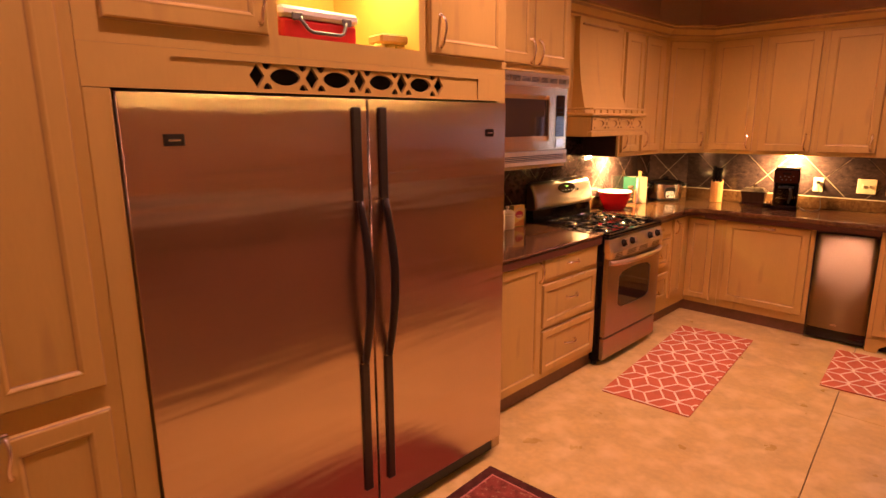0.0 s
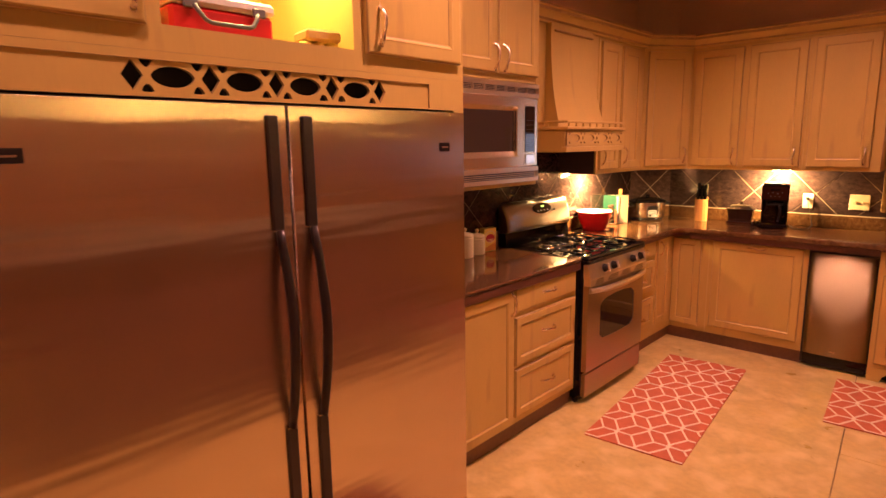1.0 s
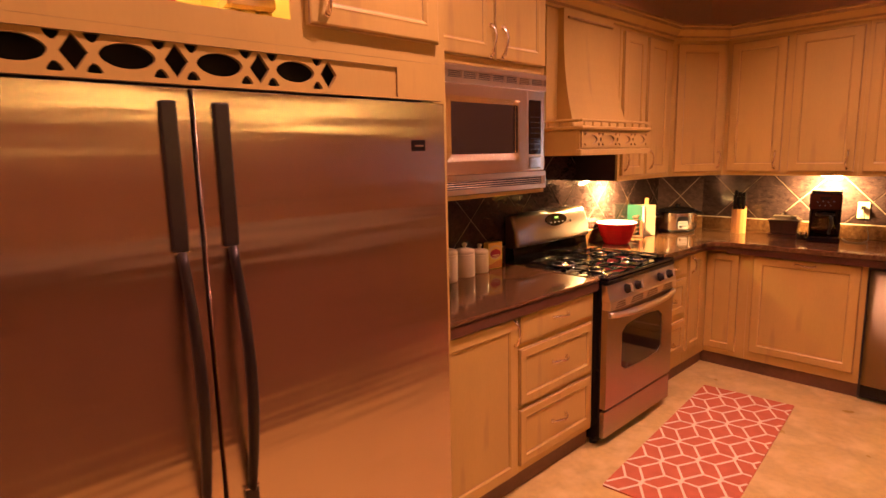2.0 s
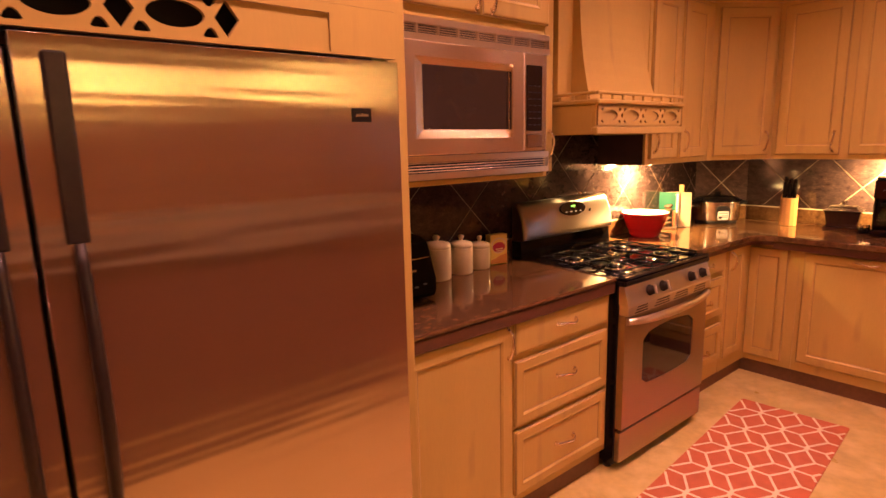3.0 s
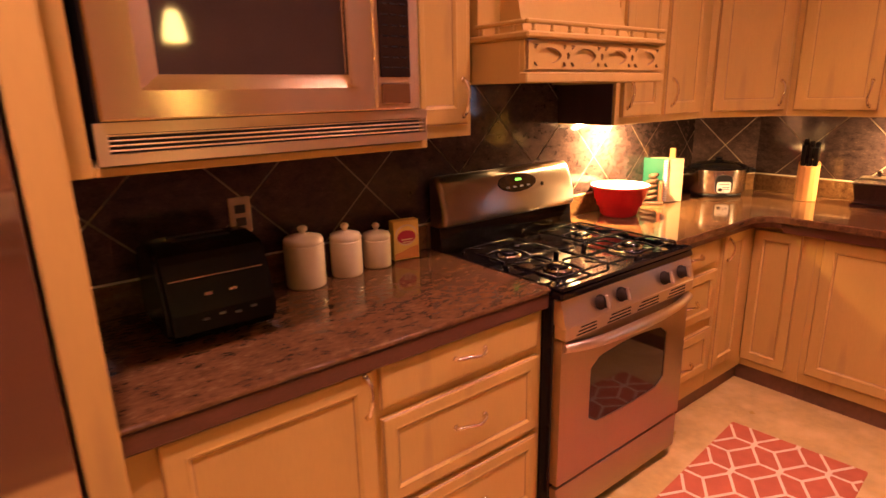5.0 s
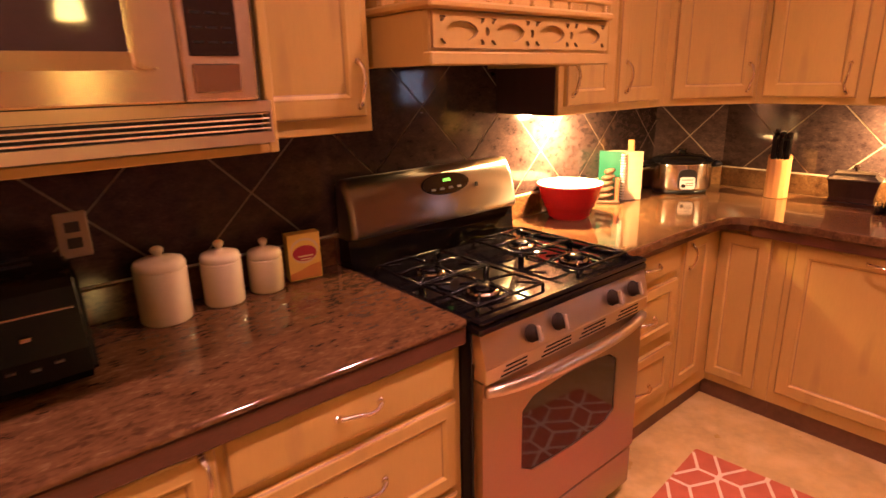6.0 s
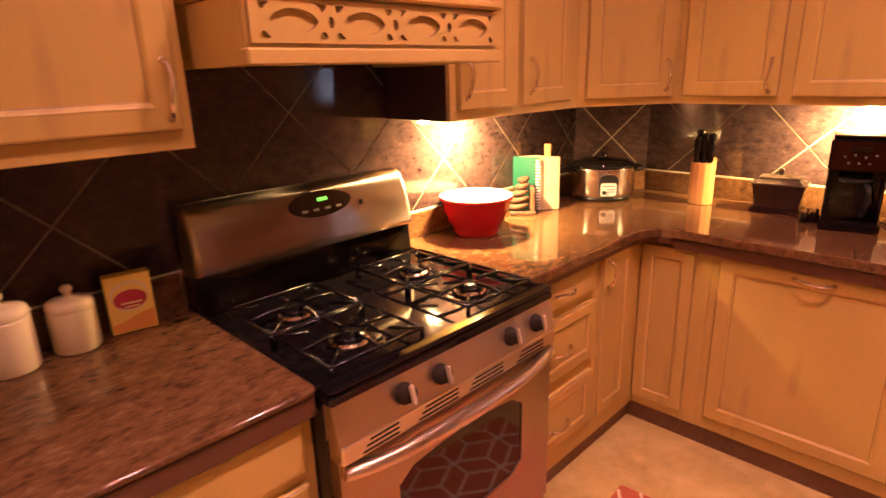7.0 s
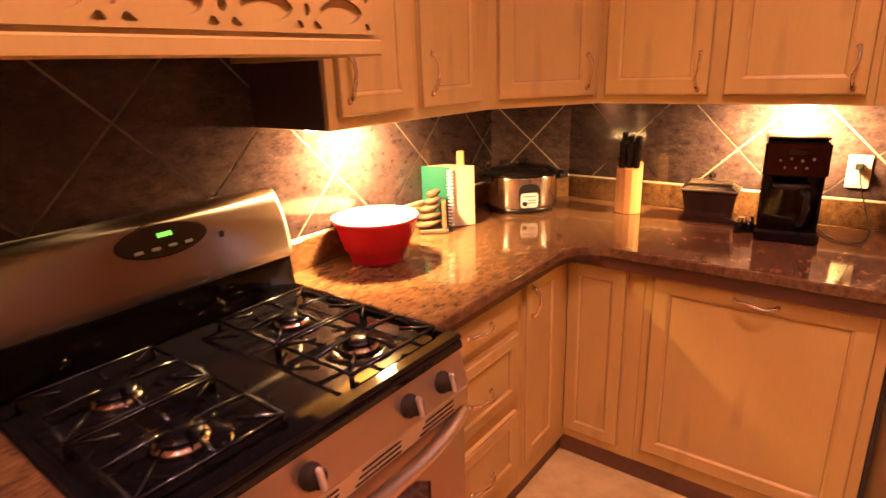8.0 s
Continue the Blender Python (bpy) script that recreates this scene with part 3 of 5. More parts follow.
# cooler in the niche
cool = thing("cooler", "red and white hard plastic cooler with a grey handle", "cooler", pose(0.80, -2.200, 1.8770, 0, 0, 90))
part("body", block(-0.145, 0.145, 0, 0.20, 0, 0.067, 0.010), M_redp, cool, "red plastic body")
part("lid", block(-0.150, 0.150, -0.006, 0.206, 0.0675, 0.102, 0.010), M_whitep, cool, "white plastic lid")
bm = bmesh.new()
tube(bm, [(-0.088, -0.014, 0.066), (-0.080, -0.022, 0.050), (-0.066, -0.028, 0.030), (-0.052, -0.030, 0.024), (0.052, -0.030, 0.024), (0.066, -0.028, 0.030), (0.080, -0.022, 0.050), (0.088, -0.014, 0.066)], 0.006, 8)
part("handle", bm, M_greyp, cool, "grey carrying handle")
for s in (-1, 1):
    part("latch", block(s * 0.095 - 0.019, s * 0.095 + 0.019, -0.014, -0.0065, 0.058, 0.082, 0.003), M_greyp, cool)
# pulp carton
egg = thing("egg_carton", "yellow pulp carton beside the cooler", "carton", pose(0.785, -1.875, 1.8770, 0, 0, 80))
bm = bmesh.new()
for i in range(3):
    lathe(bm, [(0.0, 0.0), (0.017, 0.0), (0.021, 0.025), (0.0, 0.026)], (-0.045 + i * 0.042, 0.03, 0), 14)
    lathe(bm, [(0.0, 0.0), (0.017, 0.0), (0.021, 0.025), (0.0, 0.026)], (-0.045 + i * 0.042, 0.075, 0), 14)
part("cups", bm, M_eggs, egg)
part("lid", block(-0.055, 0.062, 0.0, 0.105, 0.0265, 0.062, 0.008), M_eggtop, egg, "tan carton lid")

# refrigerator pair: y -2.858 .. -1.256, top 1.785
fr = thing("refrigerator", "tall stainless steel side by side refrigerator with dark full-length handles", "refrigerator", west(-2.858, 0, 0.801))
W = 1.551
part("body", block(0, W, 0.0, 0.72, 0.02, 1.685, 0.004), M_black, fr)
part("base_grille", block(0.01, W - 0.01, -0.012, -0.0005, 0.012, 0.095, 0.002), M_blackp, fr)
split = 0.790
for u0, u1, hs in ((0.0, split - 0.0055, split - 0.052), (split + 0.0055, W, split + 0.062)):
    bm = bmesh.new()
    # door skin with softly rolled edges
    prof = [(0.0, 0.0), (0.0, 0.0564), (0.0006, 0.057)]
    rings = [[bm.verts.new(p) for p in ((u0 + i, -d, 0.105 + i), (u1 - i, -d, 0.105 + i), (u1 - i, -d, 1.699 - i), (u0 + i, -d, 1.699 - i))] for i, d in prof]
    bm.faces.new(rings[0][::-1])
    for a, b in zip(rings, rings[1:]):
        for i in range(4):
            bm.faces.new((a[i], a[(i + 1) % 4], b[(i + 1) % 4], b[i])).smooth = True
    bm.faces.new(rings[-1])
    d = part("door", bm, M_fridge, fr, "brushed stainless door")
    bm = bmesh.new()
    quadbox(bm, hs - 0.018, hs + 0.018, -0.068, -0.0575, 1.349, 1.672, 0.004)
    quadbox(bm, hs - 0.018, hs + 0.018, -0.068, -0.0575, 0.21, 0.745, 0.004)
    pts, rad = [], []
    for i in range(17):
        s = i / 16
        pts.append((hs, -0.066 - 0.045 * math.sin(math.pi * s), 0.745 + s * 0.604))
        rad.append(0.017 + 0.004 * math.sin(math.pi * s))
    tube(bm, pts, 0.02, 10, rad, 0.55)
    part("handle", bm, M_grip, d, "dark bowed full-length handle")
    for z in (0.745, 1.349):
        part("collar", block(hs - 0.0185, hs + 0.0185, -0.0695, -0.0575, z - 0.002, z + 0.002, 0), M_badge, d)
    c = 0.131 if u0 == 0 else W - 0.108
    part("badge", block(c - 0.028 if u0 == 0 else c - 0.026, c + 0.028 if u0 == 0 else c + 0.026, -0.060, -0.0575, 1.559, 1.591, 0.001), M_card, d, "small dark maker badge")
    part("badge_mark", block(c - 0.016, c + 0.016, -0.0612, -0.0605, 1.572, 1.577, 0), M_badge, d)

# ---- microwave cabinet ----
MX = 0.622
mc = thing("microwave_cabinet", "cream glazed wooden wall cabinet around a built-in microwave", "cabinet", west(-1.2375, 0, MX))
ml = 0.770
part("side_panel", block(0, 0.05, 0, 0.60, 1.375, TOP, 0.002), M_cab, mc)
part("side_panel", block(ml - 0.018, ml, 0, 0.60, 1.375, TOP, 0.002), M_cab, mc)
part("bottom_rail", block(0.0505, ml - 0.0185, 0.0, 0.60, 1.375, 1.392, 0.002), M_cab, mc)
part("upper_box", block(0.0505, ml - 0.0185, 0.0, 0.60, 1.873, TOP, 0.002), M_cab, mc)
part("back_panel", block(0.0505, ml - 0.0185, 0.58, 0.60, 1.393, 1.872, 0), M_cab, mc)
front(mc, "door", 0.048, 0.422, 1.905, 2.36, handle=(0.398, 1.972), upright=True)
front(mc, "door", 0.432, 0.754, 1.905, 2.36, handle=(0.468, 1.972), upright=True)


def ym(y):
    return y + 1.2375


mw = thing("microwave_oven", "built-in stainless steel microwave oven with louvred trim", "microwave", west(-1.2375, 0, 0.632))
u0, u1 = ym(-1.180), ym(-0.486)
part("body", block(u0 + 0.01, u1 - 0.01, 0.0, 0.45, 1.396, 1.868, 0.003), M_blackp, mw)
for z0, z1 in ((1.396, 1.468), (1.804, 1.869)):
    bm = bmesh.new()
    plate(bm, [(u0, z0), (u1, z0), (u1, z1), (u0, z1)], [[(u0 + 0.02, z0 + 0.019), (u1 - 0.004, z0 + 0.019), (u1 - 0.004, z1 - 0.019), (u0 + 0.02, z1 - 0.019)]], -0.014, -0.0005)
    t = part("vent_trim", bm, M_vent, mw, "satin steel louvred trim")
    k = 4
    for i in range(k):
        z = z0 + 0.0205 + (z1 - z0 - 0.038) * (i + 0.35) / k
        part("louvre", block(u0 + 0.0205, u1 - 0.0045, -0.0125, -0.003, z, z + 0.0026, 0.0008), M_vent, t)
    if z0 > 1.6:
        for i in range(1, 8):
            u = u0 + 0.02 + (u1 - u0 - 0.04) * i / 8
            part("divider", block(u - 0.004, u + 0.004, -0.0125, -0.003, z0 + 0.0205, z1 - 0.0205, 0), M_vent, t)
# door with sunk window
d0, d1 = u0 + 0.012, ym(-0.632)
bm = bmesh.new()
w0, w1, wz0, wz1 = ym(-1.066), ym(-0.702), 1.548, 1.735
outer = [(d0, 1.4705), (d1, 1.4705), (d1, 1.802), (d0, 1.802)]
mid = [(w0 - 0.035, wz0 - 0.028), (w1 + 0.035, wz0 - 0.028), (w1 + 0.035, wz1 + 0.022), (w0 - 0.035, wz1 + 0.022)]
inn = [(w0, wz0), (w1, wz0), (w1, wz1), (w0, wz1)]
rings = [[bm.verts.new((p[0], y, p[1])) for p in pts] for pts, y in ((outer, -0.001), (outer, -0.020), ([(a + s * 0.003, b + q * 0.003) for (a, b), (s, q) in zip(outer, ((1, 1), (-1, 1), (-1, -1), (1, -1)))], -0.026), (mid, -0.026), (inn, -0.0168))]
for a, b in zip(rings, rings[1:]):
    for i in range(4):
        bm.faces.new((a[i], a[(i + 1) % 4], b[(i + 1) % 4], b[i]))
md = part("door", bm, M_mwdoor, mw, "bright stainless door with a sunk window")
part("window", block(w0 - 0.002, w1 + 0.002, -0.0173, -0.008, wz0 - 0.002, wz1 + 0.002, 0), M_mwglass, md, "dark tinted glass")
bm = bmesh.new()
plate(bm, rounded(w1 + 0.003, w1 + 0.036, wz0 - 0.026, wz1 + 0.022, 0.012, 4), [], -0.034, -0.0195)
bmesh.ops.recalc_face_normals(bm, faces=bm.faces)
bmesh.ops.bevel(bm, geom=[e for e in bm.edges if abs(e.verts[0].co.y + 0.034) < 1e-5 and abs(e.verts[1].co.y + 0.034) < 1e-5 and e.is_manifold and e.calc_face_angle(0) > 1.0], offset=0.004, segments=2, affect="EDGES")
part("handle", bm, M_mwdoor, md, "flush moulded steel grip")
cp = part("control_panel", block(d1 + 0.003, u1 - 0.022, -0.022, -0.001, 1.4705, 1.802, 0.004), M_mwdoor, mw)
part("keypad", block(ym(-0.616), ym(-0.536), -0.0245, -0.0225, 1.541, 1.762, 0.001), M_dglass, cp, "glossy black keypad")
part("open_button", block(ym(-0.614), ym(-0.538), -0.0265, -0.0225, 1.484, 1.529, 0.002), M_trimsteel, cp)
bm = bmesh.new()
for i in range(7):
    for j in range(3):
        quadbox(bm, ym(-0.608) + j * 0.0235, ym(-0.608) + j * 0.0235 + 0.016, -0.0252, -0.0246, 1.56 + i * 0.022, 1.5635 + i * 0.022, 0)
part("key_marks", bm, M_keymark, cp)

# ---- upper cabinets ----
UX, UB, UT = 0.307, 1.358, 2.300
DL, DR = (0.307, 1.455), (0.545, 1.800)
uc = thing("wall_cabinet", "cream glazed wooden wall cabinet with one door", "cabinet", west(-0.4670, 0, UX), "wall cabinets")
carcass(uc, 0, 0.4160, UB + 0.008, UT, 0.303)
front(uc, "door", 0.024, 0.391, 1.406, 2.262, handle=(0.368, 1.488), upright=True)

uc2 = thing("wall_cabinet", "cream glazed wooden wall cabinet with two narrow doors beside the hood", "cabinet", west(0.736, 0, UX), "wall cabinets")
# thin dark brown sheet on the cabinet side, ending at the hood's lower edge
part("end_panel", block(-0.0048, -0.0006, 0.014, 0.300, UB + 0.002, 1.525, 0), M_darkside, uc2, "dark brown end panel")
carcass(uc2, 0, DL[1] - 0.7365, UB, UT, 0.303)
front(uc2, "door", 0.028, 0.308, 1.390, 2.262, handle=(0.056, 1.482), upright=True)
front(uc2, "door", 0.344, 0.644, 1.388, 2.262, handle=(0.388, 1.484), upright=True)

ang = math.degrees(math.atan2(DR[1] - DL[1], DR[0] - DL[0]))
wd = math.hypot(DR[0] - DL[0], DR[1] - DL[1])
uc3 = thing("wall_cabinet", "cream glazed wooden corner wall cabinet set diagonally", "cabinet", pose(DL[0], DL[1], 0, 0, 0, ang), "wall cabinets")
bm = bmesh.new()
rot = Matrix.Rotation(-radians(ang), 3, "Z")
prism(bm, [rot @ Vector((x - DL[0], y - DL[1], UB)) for x, y in ((DL[0] + 0.0005, DL[1] + 0.0003), (DR[0] - 0.0003, DR[1] - 0.0002), (DR[0] - 0.0003, Y1 - 0.001), (0.262, Y1 - 0.001), (0.001, 1.938), (0.001, DL[1] + 0.0003))], (0, 0, UT - UB))
part("body", bm, M_cab, uc3)
front(uc3, "door", 0.030, wd - 0.024, 1.386, 2.262, handle=(wd - 0.056, 1.470), upright=True)

fy = DR[1]
fu = thing("wall_cabinet", "cream glazed wooden wall cabinet with two doors over the coffee corner", "cabinet", pose(DR[0] + 0.0005, fy, 0), "wall cabinets")
fo = DR[0] + 0.0005
carcass(fu, 0, 1.3555 - fo, UB, UT, Y1 - fy - 0.001)
front(fu, "door", 0.578 - fo, 0.922 - fo, 1.386, 2.262, handle=(0.890 - fo, 1.462), upright=True)
front(fu, "door", 0.967 - fo, 1.336 - fo, 1.386, 2.262, handle=(1.302 - fo, 1.462), upright=True)
fu2 = thing("wall_cabinet", "cream glazed wooden end wall cabinet with one door", "cabinet", pose(1.3560, fy, 0), "wall cabinets")
carcass(fu2, 0, 0.452, UB, UT, Y1 - fy - 0.001)
front(fu2, "door", 0.026, 0.393, 1.386, 2.262, handle=(0.360, 1.462), upright=True)

# crown moulding along the fronts


def crown(name, path, z):
    """A moulding swept along a plan line; the room lies to the right of the line."""
    bm = bmesh.new()
    prof = [(0.0, 0.0), (0.014, 0.0), (0.018, 0.012), (0.030, 0.022), (0.050, 0.050), (0.058, 0.058), (0.058, 0.075), (0.066, 0.080), (0.066, 0.092), (0.0, 0.092)]
    rings = []
    for i, p in enumerate(path):
        p = Vector(p)
        din = (p - Vector(path[i - 1])).normalized() if i else None
        dout = (Vector(path[i + 1]) - p).normalized() if i + 1 < len(path) else None
        na = Vector((din.y, -din.x)) if din else None
        nb = Vector((dout.y, -dout.x)) if dout else None
        if na and nb:
            nn = (na + nb).normalized()
            nn /= max(0.3, nn.dot(na))
        else:
            nn = na or nb
        rings.append([bm.verts.new((p.x + nn.x * o, p.y + nn.y * o, z + h)) for o, h in prof])
    for a, b in zip(rings, rings[1:]):
        for k in range(len(prof)):
            f = bm.faces.new((a[k], a[(k + 1) % len(prof)], b[(k + 1) % len(prof)], b[k]))
            f.material_index = 1 if k in (2, 5, 7) else 0
    bm.faces.new(rings[0])
    bm.faces.new(rings[-1][::-1])
    return single(name, bm, [M_cab, M_glaze], "cream glazed crown moulding along the wall cabinet tops", "moulding", None, "", "structure")


crown("crown_moulding", [(UX + 0.001, -0.465), (UX + 0.001, DL[1] - 0.001), (DR[0] + 0.001, DR[1] - 0.002), (1.807, DR[1] - 0.002)], 2.288)

# casing board beside the sink window
casing = single("window_casing_board", block(1.815, 1.985, Y1 - 0.19, Y1 - 0.001, 1.07, 2.30, 0.004), M_cab, "plain cream board casing beside the sink window", "casing", None, "", "structure")

# ---- range hood ----
hood = thing("range_hood", "cream carved wooden range hood with a flared chimney", "range hood", west(-0.0165, 0, 0.512))
HW = 0.722
bm = bmesh.new()
plate(bm, [(0, 1.560), (HW, 1.560), (HW, 1.655), (0, 1.655)], [], -0.0, 0.018)
part("band", bm, M_cab, hood)
bm = bmesh.new()
plate(bm, [(0.008, 1.568), (HW - 0.008, 1.568), (HW - 0.008, 1.649), (0.008, 1.649)], frieze_holes(0.016, HW - 0.016, 1.6085, 0.074, 4), -0.010, -0.0005, 1)
part("fretwork", bm, [M_cab, M_glaze], hood, "carved fretwork frieze")
part("lower_rail", block(-0.004, HW + 0.004, -0.014, 0.018, 1.527, 1.5595, 0.004), M_cab, hood)
for u in (0, HW - 0.02):
    part("side_board", block(u, u + 0.02, 0.0185, 0.510, 1.527, 1.655, 0.002), M_cab, hood)
part("ledge", block(-0.012, HW + 0.002, -0.024, 0.510, 1.6555, 1.677, 0.006), [M_cab], hood)
part("rail", block(-0.006, HW + 0.0, -0.018, 0.0, 1.697, 1.711, 0.004), M_cab, hood)
for i in range(9):
    u = 0.03 + i * (HW - 0.06) / 8
    bm = bmesh.new()
    lathe(bm, [(0.0, 0.0), (0.009, 0.0), (0.009, 0.004), (0.005, 0.008), (0.0085, 0.014), (0.005, 0.0165), (0.0085, 0.0195), (0.0, 0.0195)], (u, -0.009, 1.6772), 10)
    part("spindle", bm, M_cab, hood)
part("rail", block(-0.006, 0.012, 0.0005, 0.22, 1.697, 1.711, 0.004), M_cab, hood)
for i in range(3):
    bm = bmesh.new()
    lathe(bm, [(0.0, 0.0), (0.009, 0.0), (0.009, 0.004), (0.005, 0.008), (0.0085, 0.014), (0.005, 0.0165), (0.0085, 0.0195), (0.0, 0.0195)], (0.003, 0.05 + 0.07 * i, 1.6772), 10)
    part("spindle", bm, M_cab, hood)
# chimney: flares outward towards its foot
bm = bmesh.new()
rows = []
for i in range(11):
    s = i / 10
    z = 1.6775 + s * (2.288 - 1.6775)
    fl = (1 - s) ** 2.4
    left, right = 0.264 + 0.008 * fl, 0.236 + 0.064 * fl
    xf = 0.180 - 0.010 * s - 0.085 * fl
    c = 0.3675
    rows.append([bm.verts.new(p) for p in ((c - left, xf, z), (c + right, xf, z), (c + right, 0.510, z), (c - left, 0.510, z))])
for a, b in zip(rows, rows[1:]):
    for i in range(4):
        bm.faces.new((a[i], a[(i + 1) % 4], b[(i + 1) % 4], b[i]))
bm.faces.new(rows[0][::-1])
bm.faces.new(rows[-1])
part("chimney", bm, M_cab, hood)
part("chimney_trim", block(0.135, 0.590, 0.158, 0.171, 2.240, 2.252, 0.003), M_glaze, hood)
part("liner", block(0.0205, HW - 0.0205, 0.020, 0.505, 1.590, 1.610, 0.0), M_void, hood, "black hood liner")
# plain panels either side of the chimney, level with the wall cabinets
for a, b in ((0.0, 0.1055), (0.6295, 0.7495)):
    part("filler", block(a, b, 0.206, 0.510, 1.678, 2.288, 0.002), M_cab, hood)

# ---- base cabinets ----
BX = 0.617
b1 = thing("base_cabinet", "cream glazed wooden base cabinet with a door and three drawers", "cabinet", west(-1.2375, 0, BX), "base cabinets")
carcass(b1, 0.0, 1.2095, 0.095, 0.866, 0.60)
part("toe_board", block(0.0, 1.2095, 0.025, 0.60, 0, 0.0945, 0), M_toe, b1)


def yb(y):
    return y + 1.2375


front(b1, "door", yb(-1.166), yb(-0.666), 0.108, 0.842, handle=(yb(-0.692), 0.775), upright=True)
front(b1, "drawer", yb(-0.646), yb(-0.056), 0.717, 0.845, handle=(yb(-0.348), 0.787), rail=0)
front(b1, "drawer", yb(-0.646), yb(-0.056), 0.427, 0.690, handle=(yb(-0.348), 0.570), rail=0.045)
front(b1, "drawer", yb(-0.646), yb(-0.056), 0.136, 0.404, handle=(yb(-0.348), 0.272), rail=0.045)

RX = 0.560
b2 = thing("base_cabinet", "cream glazed wooden base cabinet with three drawers beside the range", "cabinet", west(0.745, 0, RX), "base cabinets")
carcass(b2, 0.0, 0.475, 0.095, 0.868, 0.555)
part("toe_board", block(0.0, 0.475, 0.03, 0.555, 0, 0.0945, 0), M_toe, b2)
front(b2, "drawer", 0.016, 0.450, 0.735, 0.846, handle=(0.232, 0.794), rail=0)
front(b2, "drawer", 0.016, 0.450, 0.474, 0.704, handle=(0.232, 0.576), rail=0.045)
front(b2, "drawer", 0.016, 0.450, 0.196, 0.418, handle=(0.232, 0.278), rail=0.045)

FYB = 1.586
b3 = thing("corner_base_cabinet", "cream glazed wooden corner base cabinet with a folding pair of doors", "cabinet", pose(0, 0, 0), "base cabinets")
plan = [(0.001, 1.2205), (RX, 1.2205), (RX, FYB), (0.835, FYB), (0.835, Y1 - 0.002), (0.262, Y1 - 0.002), (0.001, 1.938)]
bm = bmesh.new()
prism(bm, [(x, y, 0.095) for x, y in plan], (0, 0, 0.773))
part("body", bm, M_cab, b3)
bm = bmesh.new()
prism(bm, [(x - (0.03 if x == RX else 0), y + (0.03 if y == FYB else 0), 0) for x, y in plan], (0, 0, 0.0945))
part("toe_board", bm, M_toe, b3)
d = part("door", door_mesh(0.228, 0.67, 0.05), [M_cab, M_glaze], b3, "", pose(RX, 1.243, 0.182, 0, 0, 90))
part("handle", pull_mesh(0.10), M_pull, d, "polished pewter bow pull", pose(0.035, -0.019, 0.595, 0, 90, 0))
part("door", door_mesh(0.215, 0.695, 0.05), [M_cab, M_glaze], b3, "", pose(0.563, FYB, 0.135))

dwp = thing("dishwasher", "built-in dishwasher behind a cream glazed wooden panel", "dishwasher", pose(0.8355, FYB, 0))
carcass(dwp, 0.0, 0.660, 0.095, 0.868, 0.60)
part("toe_board", block(0.0, 0.660, 0.03, 0.60, 0, 0.0945, 0), M_toe, dwp)
front(dwp, "door_panel", 0.031, 0.630, 0.158, 0.829, handle=(0.333, 0.800), hl=0.115)

tc_ = thing("trash_compactor", "narrow stainless steel trash compactor with a black kick panel", "trash compactor", pose(1.496, FYB, 0))
part("body", block(0.0, 0.392, 0.0, 0.58, 0.02, 0.868, 0.002), M_blackp, tc_)
bm = bmesh.new()
cols = []
for i in range(13):
    q = i / 12
    y = -0.022 - 0.004 * (1 - (2 * q - 1) ** 2) - (0 if 0 < i < 12 else -0.006)
    x = 0.014 + 0.370 * q
    cols.append([bm.verts.new(p) for p in ((x, -0.001, 0.102), (x, y, 0.102), (x, y, 0.815), (x, -0.001, 0.815))])
for a, b in zip(cols, cols[1:]):
    for i in range(3):
        bm.faces.new((a[i], b[i], b[i + 1], a[i + 1])).smooth = i == 1
bm.faces.new(cols[0])
bm.faces.new(cols[-1][::-1])
cdoor = part("door", bm, M_dish, tc_, "brushed stainless front")
part("badge", block(0.17, 0.205, -0.0285, -0.0262, 0.135, 0.145, 0), M_badge, cdoor)
part("kick_panel", block(0.014, 0.384, -0.006, -0.0005, 0.018, 0.098, 0.002), M_black, tc_)

b4 = thing("sink_cabinet", "cream glazed wooden sink cabinet on furniture feet", "cabinet", pose(1.890, FYB - 0.03, 0), "base cabinets")
carcass(b4, 0.0, 1.10, 0.095, 0.868, 0.62)
bm = bmesh.new()
arch = [(0.0, 0.0), (0.07, 0.0), (0.085, 0.04), (0.12, 0.066), (0.18, 0.074), (0.92, 0.074), (0.98, 0.066), (1.015, 0.04), (1.03, 0.0), (1.10, 0.0), (1.10, 0.0945), (0.0, 0.0945)]
plate(bm, arch, [], -0.004, 0.02)
part("apron", bm, M_cab, b4, "arched wooden apron with feet")
part("toe_board", block(0.0, 1.10, 0.06, 0.60, 0, 0.0945, 0), M_void, b4)
front(b4, "drawer", 0.03, 0.53, 0.742, 0.856, rail=0.03, handle=(0.10, 0.80))
front(b4, "door", 0.03, 0.53, 0.125, 0.715, handle=(0.50, 0.63), upright=True)
front(b4, "drawer", 0.56, 1.07, 0.742, 0.856, rail=0.03, handle=(0.815, 0.80))
front(b4, "door", 0.56, 1.07, 0.125, 0.715, handle=(0.59, 0.63), upright=True)
b5 = thing("base_cabinet", "cream glazed wooden base cabinet past the sink", "cabinet", pose(2.9905, FYB, 0), "base cabinets")
carcass(b5, 0.0, 0.80, 0.095, 0.868, 0.59)
part("toe_board", block(0.0, 0.80, 0.05, 0.59, 0, 0.0945, 0), M_toe, b5)
front(b5, "door", 0.02, 0.395, 0.125, 0.855)
front(b5, "door", 0.405, 0.78, 0.125, 0.855)

# ---- worktops ----


